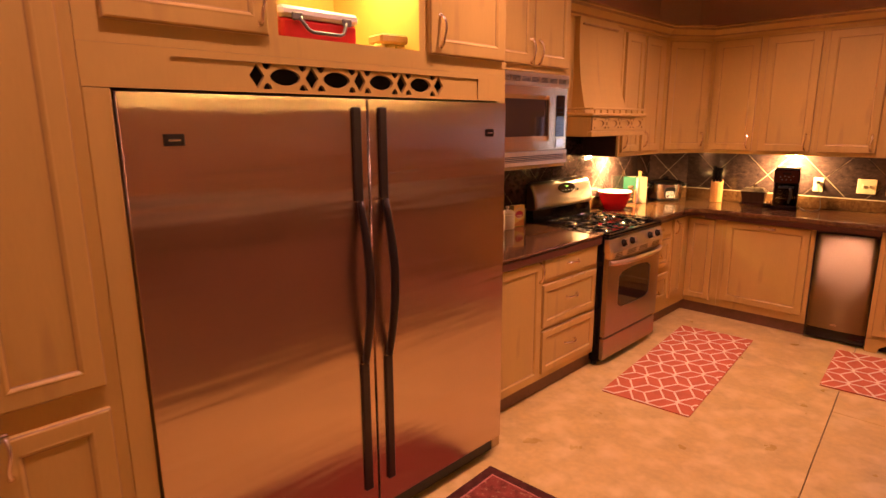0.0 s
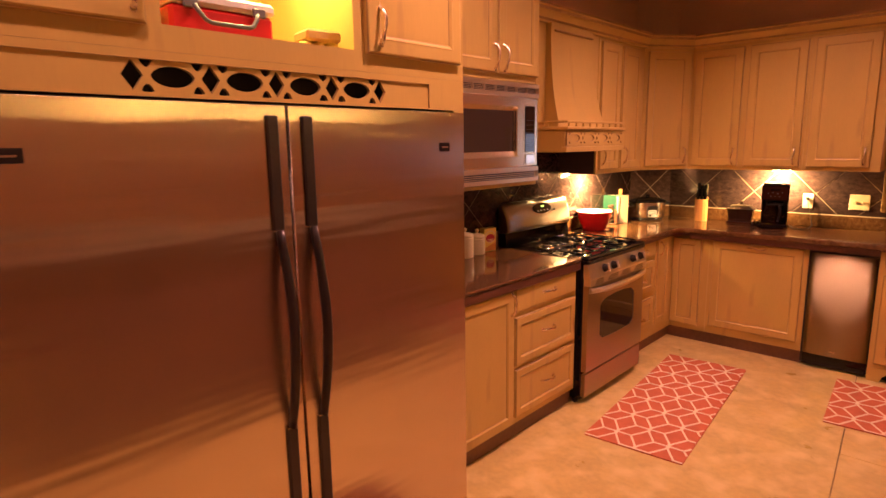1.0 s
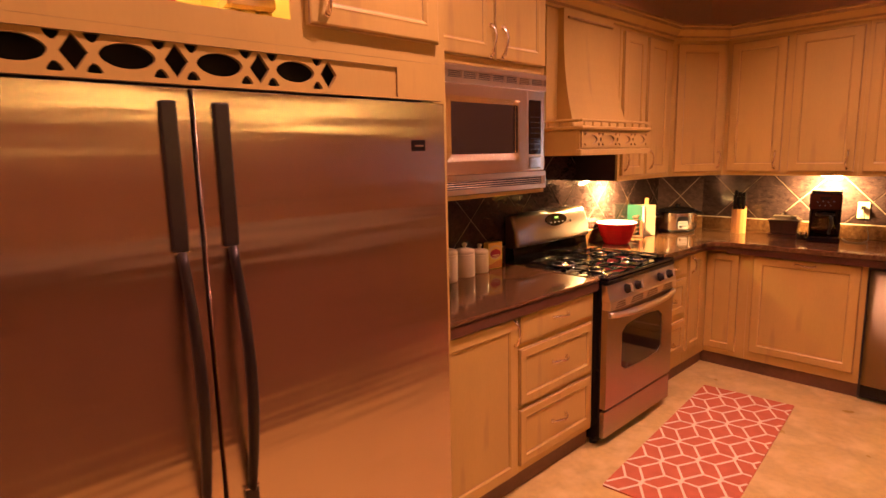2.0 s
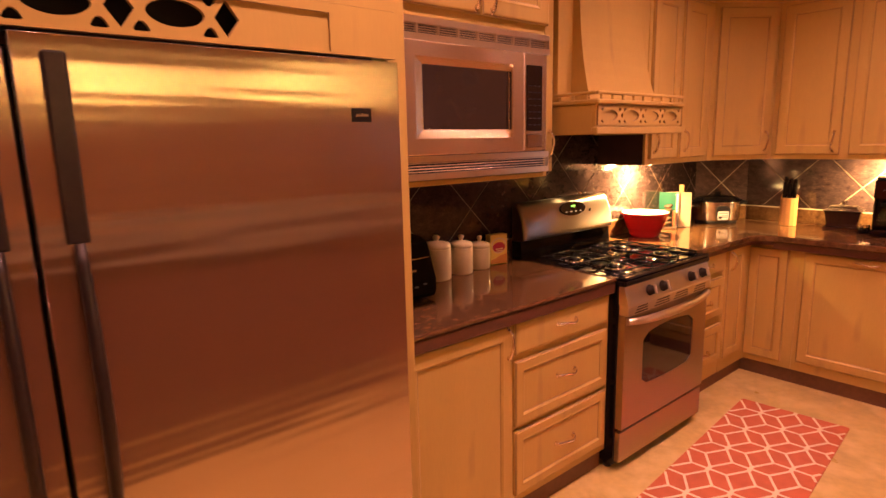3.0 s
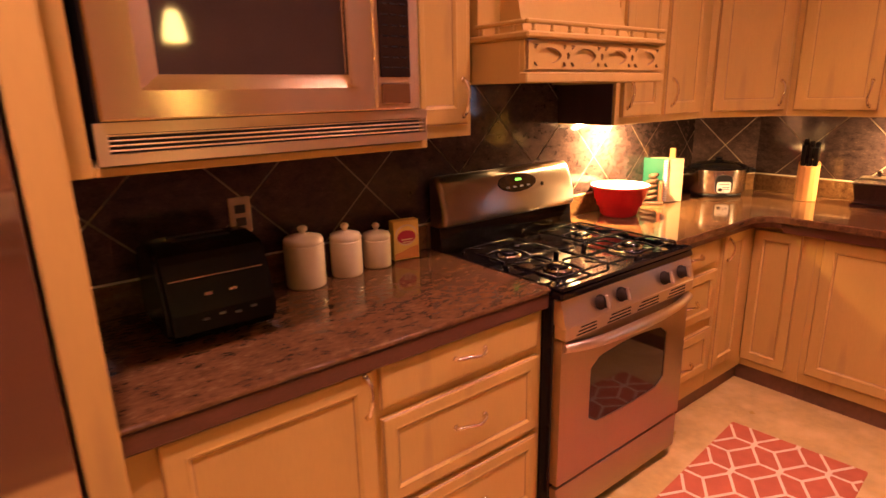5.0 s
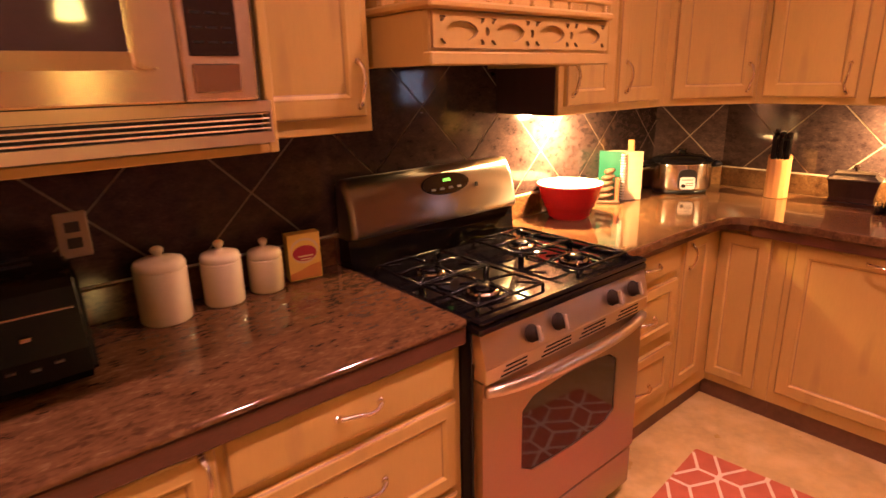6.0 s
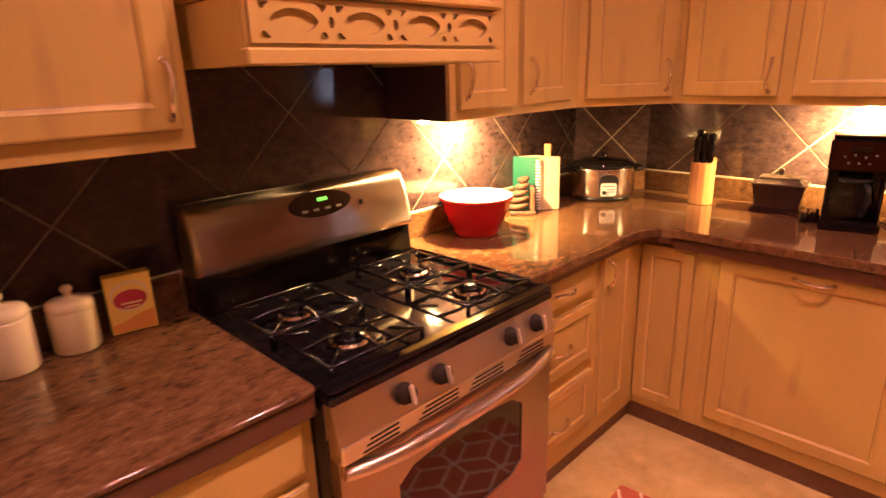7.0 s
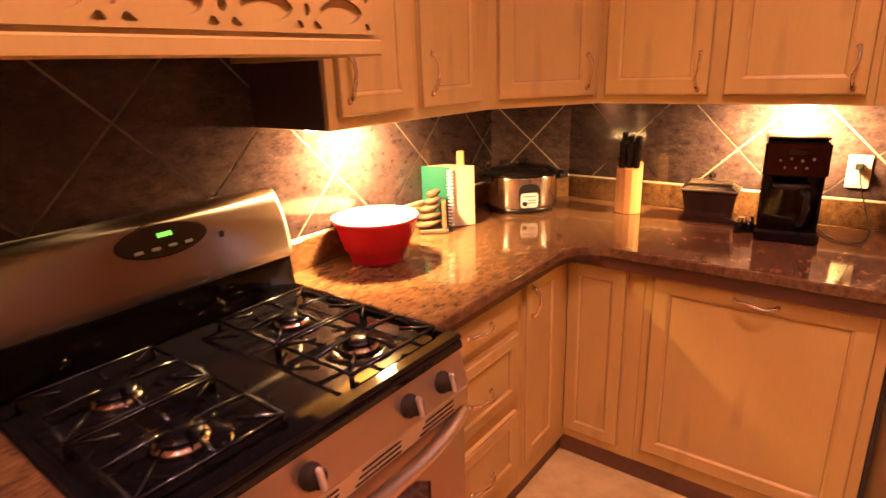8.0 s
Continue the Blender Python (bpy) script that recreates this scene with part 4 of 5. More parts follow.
def worktop(name, pts, z0, z1, soft, label):
    """A slab with a rounded edge on the sides listed in soft (indices of the plan polygon)."""
    bm = bmesh.new()
    prism(bm, [(p[0], p[1], z0) for p in pts], (0, 0, z1 - z0))
    bmesh.ops.recalc_face_normals(bm, faces=bm.faces)
    edges = []
    for e in bm.edges:
        a, b = e.verts
        if abs(a.co.z - b.co.z) > 1e-5:
            continue
        for i in soft:
            p, q = pts[i], pts[(i + 1) % len(pts)]
            if {(round(a.co.x, 4), round(a.co.y, 4)), (round(b.co.x, 4), round(b.co.y, 4))} == {(round(p[0], 4), round(p[1], 4)), (round(q[0], 4), round(q[1], 4))}:
                edges.append(e)
    bmesh.ops.bevel(bm, geom=edges, offset=0.0066, segments=8, affect="EDGES", profile=0.5)
    top = thing(name, label, "worktop")
    part("slab", bm, M_granite, top)
    return top


wt = worktop("worktop", [(0.001, -1.2370), (0.658, -1.2370), (0.658, -0.0375), (0.650, -0.0285), (0.001, -0.0285)], 0.899, 0.914, (1, 2), "polished brown granite worktop between the range and the refrigerator")
bm = bmesh.new()
quadbox(bm, 0.001, 0.617, -1.2365, -0.029, 0.8665, 0.8987, 0)
quadbox(bm, 0.6174, 0.651, -1.2365, -0.0295, 0.8465, 0.8987, 0.006)
part("edge_strip", bm, M_edge, wt, "smooth red-brown strip under the stone edge")
WX, WY = 0.612, 1.522
cor = [(WX, 1.405), (WX + 0.006, 1.445), (WX + 0.023, 1.480), (WX + 0.052, 1.508), (WX + 0.095, WY)]
wt = worktop("worktop", [(0.001, 0.744), (WX, 0.744)] + cor + [(3.79, WY), (3.79, Y1 - 0.001), (0.261, Y1 - 0.001), (0.001, 1.9395)], 0.880, 0.914, (1, 2, 3, 4, 5, 6), "polished brown granite corner worktop")
bm = bmesh.new()
inner = [(x - 0.017, y + 0.018) for x, y in cor]
prism(bm, [(0.002, 0.745, 0.8685), (WX - 0.017, 0.745, 0.8685)] + [(x, y, 0.8685) for x, y in inner] + [(3.788, WY + 0.018, 0.8685), (3.788, Y1 - 0.022, 0.8685), (0.275, Y1 - 0.022, 0.8685), (0.022, 1.932, 0.8685)], (0, 0, 0.0112))
prism(bm, [(RX + 0.0004, 0.7455, 0.8535), (WX - 0.0175, 0.7455, 0.8535)] + [(x - 0.0005, y + 0.0005, 0.8535) for x, y in inner] + [(1.888, WY + 0.0185, 0.8535), (1.888, FYB - 0.0004, 0.8535), (RX + 0.0004, FYB - 0.0004, 0.8535)], (0, 0, 0.0148))
quadbox(bm, 0.700, 1.888, WY + 0.0190, FYB - 0.0004, 0.836, 0.8533, 0)
part("edge_strip", bm, M_edge, wt, "smooth red-brown strip under the stone edge")
# granite upstands
UPZ = 1.008
bm = bmesh.new()
quadbox(bm, 0.001, 0.021, -1.2365, -0.029, 0.9145, UPZ, 0.002)
single("upstand", bm, M_granite, "low granite upstand behind the worktop", "upstand", None, "", "structure")
bm = bmesh.new()
quadbox(bm, 0.001, 0.021, 0.745, 1.930, 0.9145, UPZ, 0.002)
quadbox(bm, 0.273, 3.78, Y1 - 0.021, Y1 - 0.001, 0.9145, UPZ, 0.002)
prism(bm, [(0.0217, 1.9325, 0.9145), (0.2705, 2.1813, 0.9145), (0.2585, 2.1965, 0.9145), (0.0035, 1.9415, 0.9145)], (0, 0, UPZ - 0.9145))
single("upstand", bm, M_granite, "low granite upstand round the corner worktop", "upstand", None, "", "structure")

# ---- gas range ----
rg = thing("gas_range", "stainless steel and black gas range with four burners", "range", west(-0.0245, 0, 0.662))
R = 0.760
part("body", block(0, R, 0.0, 0.63, 0.03, 0.876, 0.003), M_black, rg, "black enamelled body")
for u in (0.03, R - 0.03):
    for y in (0.05, 0.55):
        bm = bmesh.new()
        lathe(bm, [(0.0, 0), (0.02, 0), (0.02, 0.0295), (0.0, 0.0295)], (u, y, 0), 12)
        part("foot", bm, M_blackp, rg)
part("drawer", block(0.004, R - 0.004, -0.028, -0.0005, 0.050, 0.1955, 0.002), M_oven, rg, "stainless storage drawer")
# oven door: outer skin with an arched window
bm = bmesh.new()


def arched(u0, u1, z0, z1, rise, dip, r, k=10):
    out = []
    for i in range(k + 1):
        s = i / k
        out.append((u0 + s * (u1 - u0), z0 - dip * math.sin(math.pi * s) + (r if i in (0, k) else 0)))
    for i in range(k + 1):
        s = 1 - i / k
        out.append((u0 + s * (u1 - u0), z1 + rise * math.sin(math.pi * s) - (r if i in (0, k) else 0)))
    return out


plate(bm, [(0.004, 0.212), (R - 0.004, 0.212), (R - 0.004, 0.745), (0.004, 0.745)], [arched(0.158, R - 0.138, 0.388, 0.628, 0.020, 0.010, 0.026)], -0.034, -0.0005)
od = part("oven_door", bm, M_oven, rg, "stainless oven door")
bm = bmesh.new()
plate(bm, arched(0.1582, R - 0.1382, 0.3882, 0.6278, 0.0198, 0.0098, 0.026), [], -0.030, -0.012)
part("oven_window", bm, M_dglass, od, "dark oven glass")
bm = bmesh.new()
k = 16
pts, rad = [], []
for i in range(k + 1):
    s = i / k
    e = abs(2 * s - 1)
    pts.append((0.012 + s * (R - 0.024), -0.038 - 0.030 * (1 - e ** 4), 0.722 - 0.014 * (1 - e ** 2)))
    rad.append(0.020 - 0.004 * e)
tube(bm, pts, 0.015, 12, rad)
part("handle", bm, M_panel, od, "polished bowed oven handle")
# slots between the door and the controls
vent = part("vent_strip", block(0.004, R - 0.004, -0.0495, -0.0005, 0.7465, 0.792, 0.003), M_panel, rg)
for u, w in ((0.055, 0.10), (0.215, 0.13), (0.385, 0.13), (0.575, 0.12)):
    for j in range(3):
        part("slot", block(u + 0.01 * j, u + w, -0.0506, -0.0497, 0.754 + j * 0.0115, 0.7588 + j * 0.0115, 0), M_void, vent)
# slanted control panel
bm = bmesh.new()
prism(bm, [(0.002, -0.048, 0.7925), (0.002, -0.026, 0.8755), (0.002, 0.0, 0.8755), (0.002, 0.0, 0.7925)], (R - 0.004, 0, 0))
panel = part("control_panel", bm, M_panel, rg, "stainless control panel")
tilt = math.degrees(math.atan2(0.022, 0.0775))
for u in (0.183, 0.296, 0.559, 0.672):
    km = pose(u, -0.0375, 0.834, 90 - tilt, 0, 0)
    bm = bmesh.new()
    lathe(bm, [(0.025, 0.0), (0.025, 0.006), (0.021, 0.010), (0.019, 0.026), (0.0, 0.027)], (0, 0, 0), 24)
    kb = part("knob", bm, M_knobdark, panel, "black knob", km)
    part("knob_grip", block(-0.0055, 0.0055, -0.022, 0.022, 0.0272, 0.040, 0.003), M_knob, panel, "", km)
# cooktop with a raised rim
bm = bmesh.new()
quadbox(bm, -0.002, R + 0.002, -0.034, 0.625, 0.8765, 0.902, 0.006)
ct = part("cooktop", bm, M_black, rg, "glossy black cooktop")
bm = bmesh.new()
quadbox(bm, 0.0, R, -0.034, 0.010, 0.9025, 0.918, 0.006)
quadbox(bm, 0.0, 0.018, 0.0105, 0.53, 0.9025, 0.913, 0.003)
quadbox(bm, R - 0.018, R, 0.0105, 0.53, 0.9025, 0.913, 0.003)
part("rim", bm, M_black, rg)
burn = [(0.172, 0.135), (0.172, 0.372), (0.595, 0.135), (0.595, 0.372)]
for u, y in burn:
    bm = bmesh.new()
    lathe(bm, [(0.085, 0.0), (0.080, 0.003), (0.052, 0.002), (0.0, 0.002)], (u, y, 0.9023), 28)
    part("burner_bowl", bm, M_black, rg)
    bm = bmesh.new()
    lathe(bm, [(0.0, 0.0), (0.050, 0.0), (0.049, 0.010), (0.042, 0.015), (0.0, 0.015)], (u, y, 0.9045), 28)
    bz = part("burner", bm, M_trimsteel, rg, "steel burner ring")
    bm = bmesh.new()
    lathe(bm, [(0.038, 0.0), (0.040, 0.004), (0.036, 0.010), (0.0, 0.012)], (u, y, 0.9195), 28)
    part("burner_cap", bm, M_iron, bz, "black burner cap")
for u, y in burn:
    bm = bmesh.new()
    a, b, z = 0.130, 0.112, 0.932
    for p, q in (((-a, -b), (a, -b)), ((-a, b), (a, b)), ((-a, -b), (-a, b)), ((a, -b), (a, b))):
        tube(bm, [(u + p[0], y + p[1], z), (u + q[0], y + q[1], z)], 0.0042, 6)
    for sx, sy in ((1, 0), (-1, 0), (0, 1), (0, -1)):
        e = (u + sx * a, y + sy * b)
        tube(bm, [(e[0], e[1], z), (u + sx * 0.065, y + sy * 0.065, z + 0.006), (u + sx * 0.028, y + sy * 0.028, z + 0.005)], 0.0048, 6)
    for sx in (-1, 1):
        for sy in (-1, 1):
            tube(bm, [(u + sx * a, y + sy * b, z), (u + sx * a, y + sy * b, 0.9025)], 0.0055, 6)
            tube(bm, [(u + sx * a, y + sy * b, z), (u + sx * 0.070, y + sy * 0.060, z + 0.005)], 0.0042, 6)
    part("grate", bm, M_iron, rg, "cast iron grate")
# backguard: black riser and a rolled steel panel
bm = bmesh.new()
prism(bm, [(0.0, 0.560, 0.9025), (0.0, 0.572, 1.005), (0.0, 0.630, 1.005), (0.0, 0.630, 0.9025)], (R, 0, 0))
part("riser", bm, M_black, rg, "black back riser")
bm = bmesh.new()


def bulge(back):
    """Section of the rolled back panel, drawn in by back towards its ends."""
    out = [(0.566 + back, 1.0055), (0.549 + back, 1.009), (0.541 + back, 1.015)]
    for i in range(11):
        q = i / 10
        b = 0.011 * 4 * q * (1 - q)
        out.append((0.538 + 0.054 * q - 0.952 * b + back * (1 - 0.4 * q), 1.022 + 0.168 * q + 0.306 * b - back * 0.8 * q))
    return out + [(0.602 + back * 0.4, 1.197 - back * 0.9), (0.630, 1.196 - back), (0.630, 1.0055)]


rows = []
for i in range(6):
    w = radians(90 * i / 5)
    rows.append((0.022 * (1 - math.sin(w)), 0.022 * (1 - math.cos(w))))
ends = [(0.002 + q, d_) for d_, q in rows] + [(R - 0.002 - q, d_) for d_, q in rows[::-1]]
loops = [[bm.verts.new((u, y, z)) for y, z in bulge(d_)] for u, d_ in ends]
for a, b in zip(loops, loops[1:]):
    for i in range(len(a)):
        j = (i + 1) % len(a)
        bm.faces.new((a[i], a[j], b[j], b[i])).smooth = i < 15
bm.faces.new(loops[0])
bm.faces.new(loops[-1][::-1])
bg = part("backguard", bm, M_back, rg, "curved stainless control back")
slant = 22.0
om = pose(0.408, 0.5648, 1.139, 90 - slant, 0, 0)
bm = bmesh.new()
k = 36
ring0 = [bm.verts.new((0.112 * math.cos(2 * math.pi * i / k), 0.040 * math.sin(2 * math.pi * i / k), -0.004)) for i in range(k)]
ring1 = [bm.verts.new((0.108 * math.cos(2 * math.pi * i / k), 0.037 * math.sin(2 * math.pi * i / k), 0.005)) for i in range(k)]
for i in range(k):
    bm.faces.new((ring0[i], ring0[(i + 1) % k], ring1[(i + 1) % k], ring1[i]))
bm.faces.new(ring1)
part("display", bm, M_dglass, rg, "oval black glass display", om)
bm = bmesh.new()
for i in range(4):
    quadbox(bm, -0.012 + i * 0.009, -0.0055 + i * 0.009, 0.006, 0.017, 0.0052, 0.0058, 0)
part("clock_digits", bm, M_led, rg, "green lit clock figures", om)
for i in range(4):
    part("button", block(-0.075 + i * 0.04, -0.055 + i * 0.04, -0.022, -0.014, 0.0052, 0.0066, 0.001), M_greyp, rg, "", om)
part("oven_switch", block(0.545, 0.555, 0.550, 0.5580, 1.112, 1.128, 0.001), M_blackp, rg)

# ---- rugs ----


def lattice_rug(m, w, l, label):
    """A flat rug with a raised tumbling-block line pattern; local x is its width, y its length."""
    ob = thing("rug", label, "rug", m, "kitchen rugs")
    bm = bmesh.new()
    prism(bm, [(p[0], p[1], 0.0005) for p in rounded(0, w, 0, l, 0.012, 3)], (0, 0, 0.007))
    part("rug_base", bm, M_rug, ob, "coral red pile")
    bm = bmesh.new()
    dx, dy = 0.139, 0.249

    def strip(p, q, t, up=0.0):
        m_ = 0.005
        p, q = Vector(p), Vector(q)
        for lo, hi, ax in ((m_, w - m_, 0), (m_, l - m_, 1)):
            for a, b in ((p, q), (q, p)):
                if a[ax] < lo and b[ax] > lo:
                    f = (lo - a[ax]) / (b[ax] - a[ax])
                    a += (b - a) * f
                if a[ax] > hi and b[ax] < hi:
                    f = (hi - a[ax]) / (b[ax] - a[ax])
                    a += (b - a) * f
            if min(p[ax], q[ax]) < lo - 1e-6 or max(p[ax], q[ax]) > hi + 1e-6:
                return
        d = q - p
        if d.length < 0.008:
            return
        n_ = Vector((-d.y, d.x)).normalized() * t
        e = d.normalized() * t * 0.5
        prism(bm, [(*(p - n_ - e), 0.0072), (*(q - n_ + e), 0.0072), (*(q + n_ + e), 0.0072), (*(p + n_ - e), 0.0072)], (0, 0, 0.0014 + up))

    for i in range(-1, int(w / dx) + 2):
        for j in range(-1, int(l / dy) + 2):
            nx, ny = -0.003 + i * dx, 0.0065 + j * dy + (0.5 * dy if i % 2 else 0)
            strip((nx, ny - 0.021), (nx, ny + 0.021), 0.0088, 0.0012)
            h = 0.021
            js = [(nx + sx * 0.44 * dx, ny + sy * dy / 2, sy * h) for sx in (-1, 1) for sy in (-1, 1)] + [(nx + sx * 0.56 * dx, ny, 0.0) for sx in (-1, 1)]
            for k, (jx, jy, off) in enumerate(js):
                strip((nx, ny + off), (jx, jy), 0.0058, 0.00016 * k)
    part("lattice", bm, M_rugline, ob, "ivory lattice lines")
    return ob


turn = math.degrees(math.atan2(0.124, 1.465))
lattice_rug(pose(0.868, -0.334, 0, 0, 0, turn), 0.52, 1.50, "coral runner rug with an ivory lattice lying before the range")
lattice_rug(pose(1.803, 0.684, 0, 0, 0, 4.0), 1.30, 0.75, "coral rug with an ivory lattice lying before the sink")
dm = thing("door_mat", "dark maroon woven rug with a rose border band by the refrigerator", "rug", pose(0.895, -1.423, 0, 0, 0, 3.0))
part("border", block(0.0, 0.48, -1.25, 0.0, 0.0005, 0.008, 0.003), M_mat, dm)
part("band", block(0.052, 0.428, -1.198, -0.052, 0.0082, 0.0095, 0.0), M_matline, dm)
part("field", block(0.062, 0.418, -1.188, -0.062, 0.0097, 0.0108, 0.0), M_matfield, dm)

# ---- things on the left worktop ----
CZ = 0.9145
for x, y, r, h in ((0.108, -0.587, 0.064, 0.140), (0.094, -0.430, 0.054, 0.122), (0.080, -0.300, 0.050, 0.100)):
    c = thing("canister", "cream ceramic canister with a knobbed lid", "canister", pose(x, y, CZ), "canisters in a row")
    bm = bmesh.new()
    lathe(bm, [(0.0, 0.0), (r * 0.94, 0.0), (r, 0.006), (r, h - 0.006), (r * 0.97, h), (0.0, h)], (0, 0, 0), 36)
    part("jar", bm, M_canister, c)
    bm = bmesh.new()
    lathe(bm, [(r * 0.985, h + 0.0005), (r, h + 0.004), (r * 0.985, h + 0.012), (r * 0.90, h + 0.021), (r * 0.62, h + 0.026), (r * 0.26, h + 0.029), (r * 0.17, h + 0.031), (r * 0.15, h + 0.036), (r * 0.25, h + 0.042), (r * 0.26, h + 0.050), (r * 0.14, h + 0.056), (0.0, h + 0.057)], (0, 0, 0), 36)
    part("lid", bm, M_canister, c)

bx = thing("food_carton", "yellow carton with red and pale printed shapes beside the canisters", "carton", pose(0.078, -0.226, CZ, 0, 0, 81))
part("carton", block(0.0, 0.102, 0.0, 0.040, 0, 0.146, 0.0015), M_box, bx)
bm = bmesh.new()
plate(bm, ellipse_points(0.051, 0.096, 0.044, 0.036, 24, False), [ellipse_points(0.051, 0.088, 0.039, 0.036, 24, False)], -0.0012, -0.0004)
part("printed_arc", bm, M_boxpale, bx)
bm = bmesh.new()
plate(bm, ellipse_points(0.051, 0.084, 0.037, 0.025, 20, False), [], -0.0012, -0.0004)
part("printed_oval", bm, M_boxred, bx)
bm = bmesh.new()
plate(bm, [(0.003, 0.004), (0.099, 0.004), (0.099, 0.050), (0.064, 0.043), (0.030, 0.030), (0.003, 0.024)], [], -0.0012, -0.0004)
part("printed_band", bm, M_boxband, bx)
for u0, u1, z0, z1 in ((0.030, 0.076, 0.073, 0.078), (0.036, 0.070, 0.064, 0.068)):
    part("printed_bar", block(u0, u1, -0.0022, -0.0014, z0, z1, 0), M_boxpale, bx)

tr = thing("toaster_oven", "black toaster with chrome levers beside the refrigerator panel", "toaster", west(-1.060, CZ, 0.320))
bm = bmesh.new()
prof = [(-0.026, 0.012), (-0.036, 0.030), (-0.035, 0.080), (-0.014, 0.135), (0.010, 0.200), (0.020, 0.218), (0.048, 0.232), (0.110, 0.239), (0.180, 0.234), (0.225, 0.215), (0.246, 0.172), (0.250, 0.012)]
prism(bm, [(0.0, y, z) for y, z in prof], (0.275, 0, 0))
bmesh.ops.recalc_face_normals(bm, faces=bm.faces)
bmesh.ops.bevel(bm, geom=[e for e in bm.edges if min(v.co.x for v in e.verts) > 0.27 or max(v.co.x for v in e.verts) < 0.005], offset=0.012, segments=3, affect="EDGES")
part("shell", bm, M_toast, tr)
for u in (0.04, 0.235):
    for y in (0.01, 0.21):
        part("foot", block(u - 0.012, u + 0.012, y - 0.012, y + 0.012, 0.0, 0.0118, 0.002), M_blackp, tr)
part("trim_line", block(0.020, 0.255, -0.008, 0.004, 0.159, 0.1635, 0.001), M_pull, tr, "chrome trim line")
for u in (0.105, 0.165):
    part("lever", block(u - 0.010, u + 0.010, -0.034, -0.016, 0.118, 0.128, 0.002), M_pull, tr, "chrome lever")
for i, u in enumerate((0.09, 0.13, 0.17, 0.21)):
    part("button", block(u - 0.008, u + 0.008, -0.0400, -0.0340, 0.058 + 0.006 * (i % 2), 0.064 + 0.006 * (i % 2), 0.001), M_greyp, tr)
for y, z in ((0.095, 0.2380), (0.150, 0.2380)):
    part("bread_slot", block(0.065, 0.210, y - 0.011, y + 0.011, z - 0.002, z + 0.0005, 0), M_void, tr)


def outlet(m, wide=0.070, plug=False, plate_material=None, toggles=0, label="ivory electric outlet plate on the tiles"):
    o = thing("wall_outlet" if not toggles else "light_switch", label, "outlet" if not toggles else "switch", m)
    part("plate", block(-wide / 2, wide / 2, -0.006, 0, -0.057, 0.057, 0.003), plate_material or M_ivory, o)
    if toggles:
        for i in range(toggles):
            u = (i - (toggles - 1) / 2) * 0.045
            part("toggle", block(u - 0.005, u + 0.005, -0.014, -0.0065, -0.010, 0.012, 0.002), M_ivory, o)
    else:
        for z in (-0.02, 0.02):
            part("socket", block(-0.016, 0.016, -0.0085, -0.0065, z - 0.013, z + 0.013, 0.002), M_ivory if plug else M_blackp, o)
    if plug:
        part("plug", block(-0.013, 0.013, -0.030, -0.0088, 0.008, 0.032, 0.004), M_blackp, o, "black plug")
    return o


outlet(west(-0.743, 1.152, 0.0075), plate_material=M_dimplate, label="electric outlet plate on the tiles, its brown standing for shade")
outlet(pose(1.341, Y1 - 0.0075, 1.110), plug=True)
outlet(pose(1.668, Y1 - 0.0075, 1.115), wide=0.125, toggles=2, label="ivory double light switch plate on the tiles")

# ---- things on the corner worktop ----
CT = 0.9145
bowl = thing("mixing_bowl", "red ceramic mixing bowl with a white inside", "bowl", pose(0.150, 1.030, CT))
bm = bmesh.new()
lathe(bm, [(0.0, 0.006), (0.062, 0.006), (0.066, 0.0), (0.080, 0.0), (0.090, 0.014), (0.104, 0.052), (0.109, 0.053), (0.1105, 0.068), (0.115, 0.070), (0.118, 0.084), (0.123, 0.086), (0.133, 0.134), (0.138, 0.136), (0.140, 0.143), (0.137, 0.147)], (0, 0, 0), 48)
part("outside", bm, M_red, bowl, "ribbed red glazed outside")
bm = bmesh.new()
lathe(bm, [(0.1368, 0.1472), (0.131, 0.1455), (0.113, 0.085), (0.090, 0.040), (0.055, 0.016), (0.0, 0.013)], (0, 0, 0), 48)
part("lining", bm, M_white, bowl, "white glazed lining")

nb = thing("spiral_notebook", "green spiral recipe notebook standing upright", "notebook", pose(0.009, 1.440, CT, 0, 0, 10))
part("cover", block(0.0, 0.121, -0.003, 0.0, 0, 0.232, 0.001), M_green, nb, "green cover")
bm = bmesh.new()
prism(bm, [(0.002, 0.0008, 0.002), (0.119, 0.0008, 0.002), (0.186, 0.074, 0.002), (0.070, 0.074, 0.002)], (0, 0, 0.228))
part("page_block", bm, M_paper, nb, "cream page block")
for i in range(17):
    z = 0.014 + i * 0.0128
    bm = bmesh.new()
    tube(bm, [(0.122 + 0.009 * math.cos(a), -0.001 + 0.009 * math.sin(a), z) for a in [2 * math.pi * k / 8 for k in range(9)]], 0.0040, 6)
    part("spiral_ring", bm, M_whitep, nb, "white wire ring" if i == 0 else "")
cbd = single("cutting_board", block(0.0, 0.03, 0, 0.012, 0, 0.275, 0.004), M_bamboo, "narrow light wooden board leaning behind the notebook", "board", pose(0.075, 1.575, CT, 0, 0, 20))

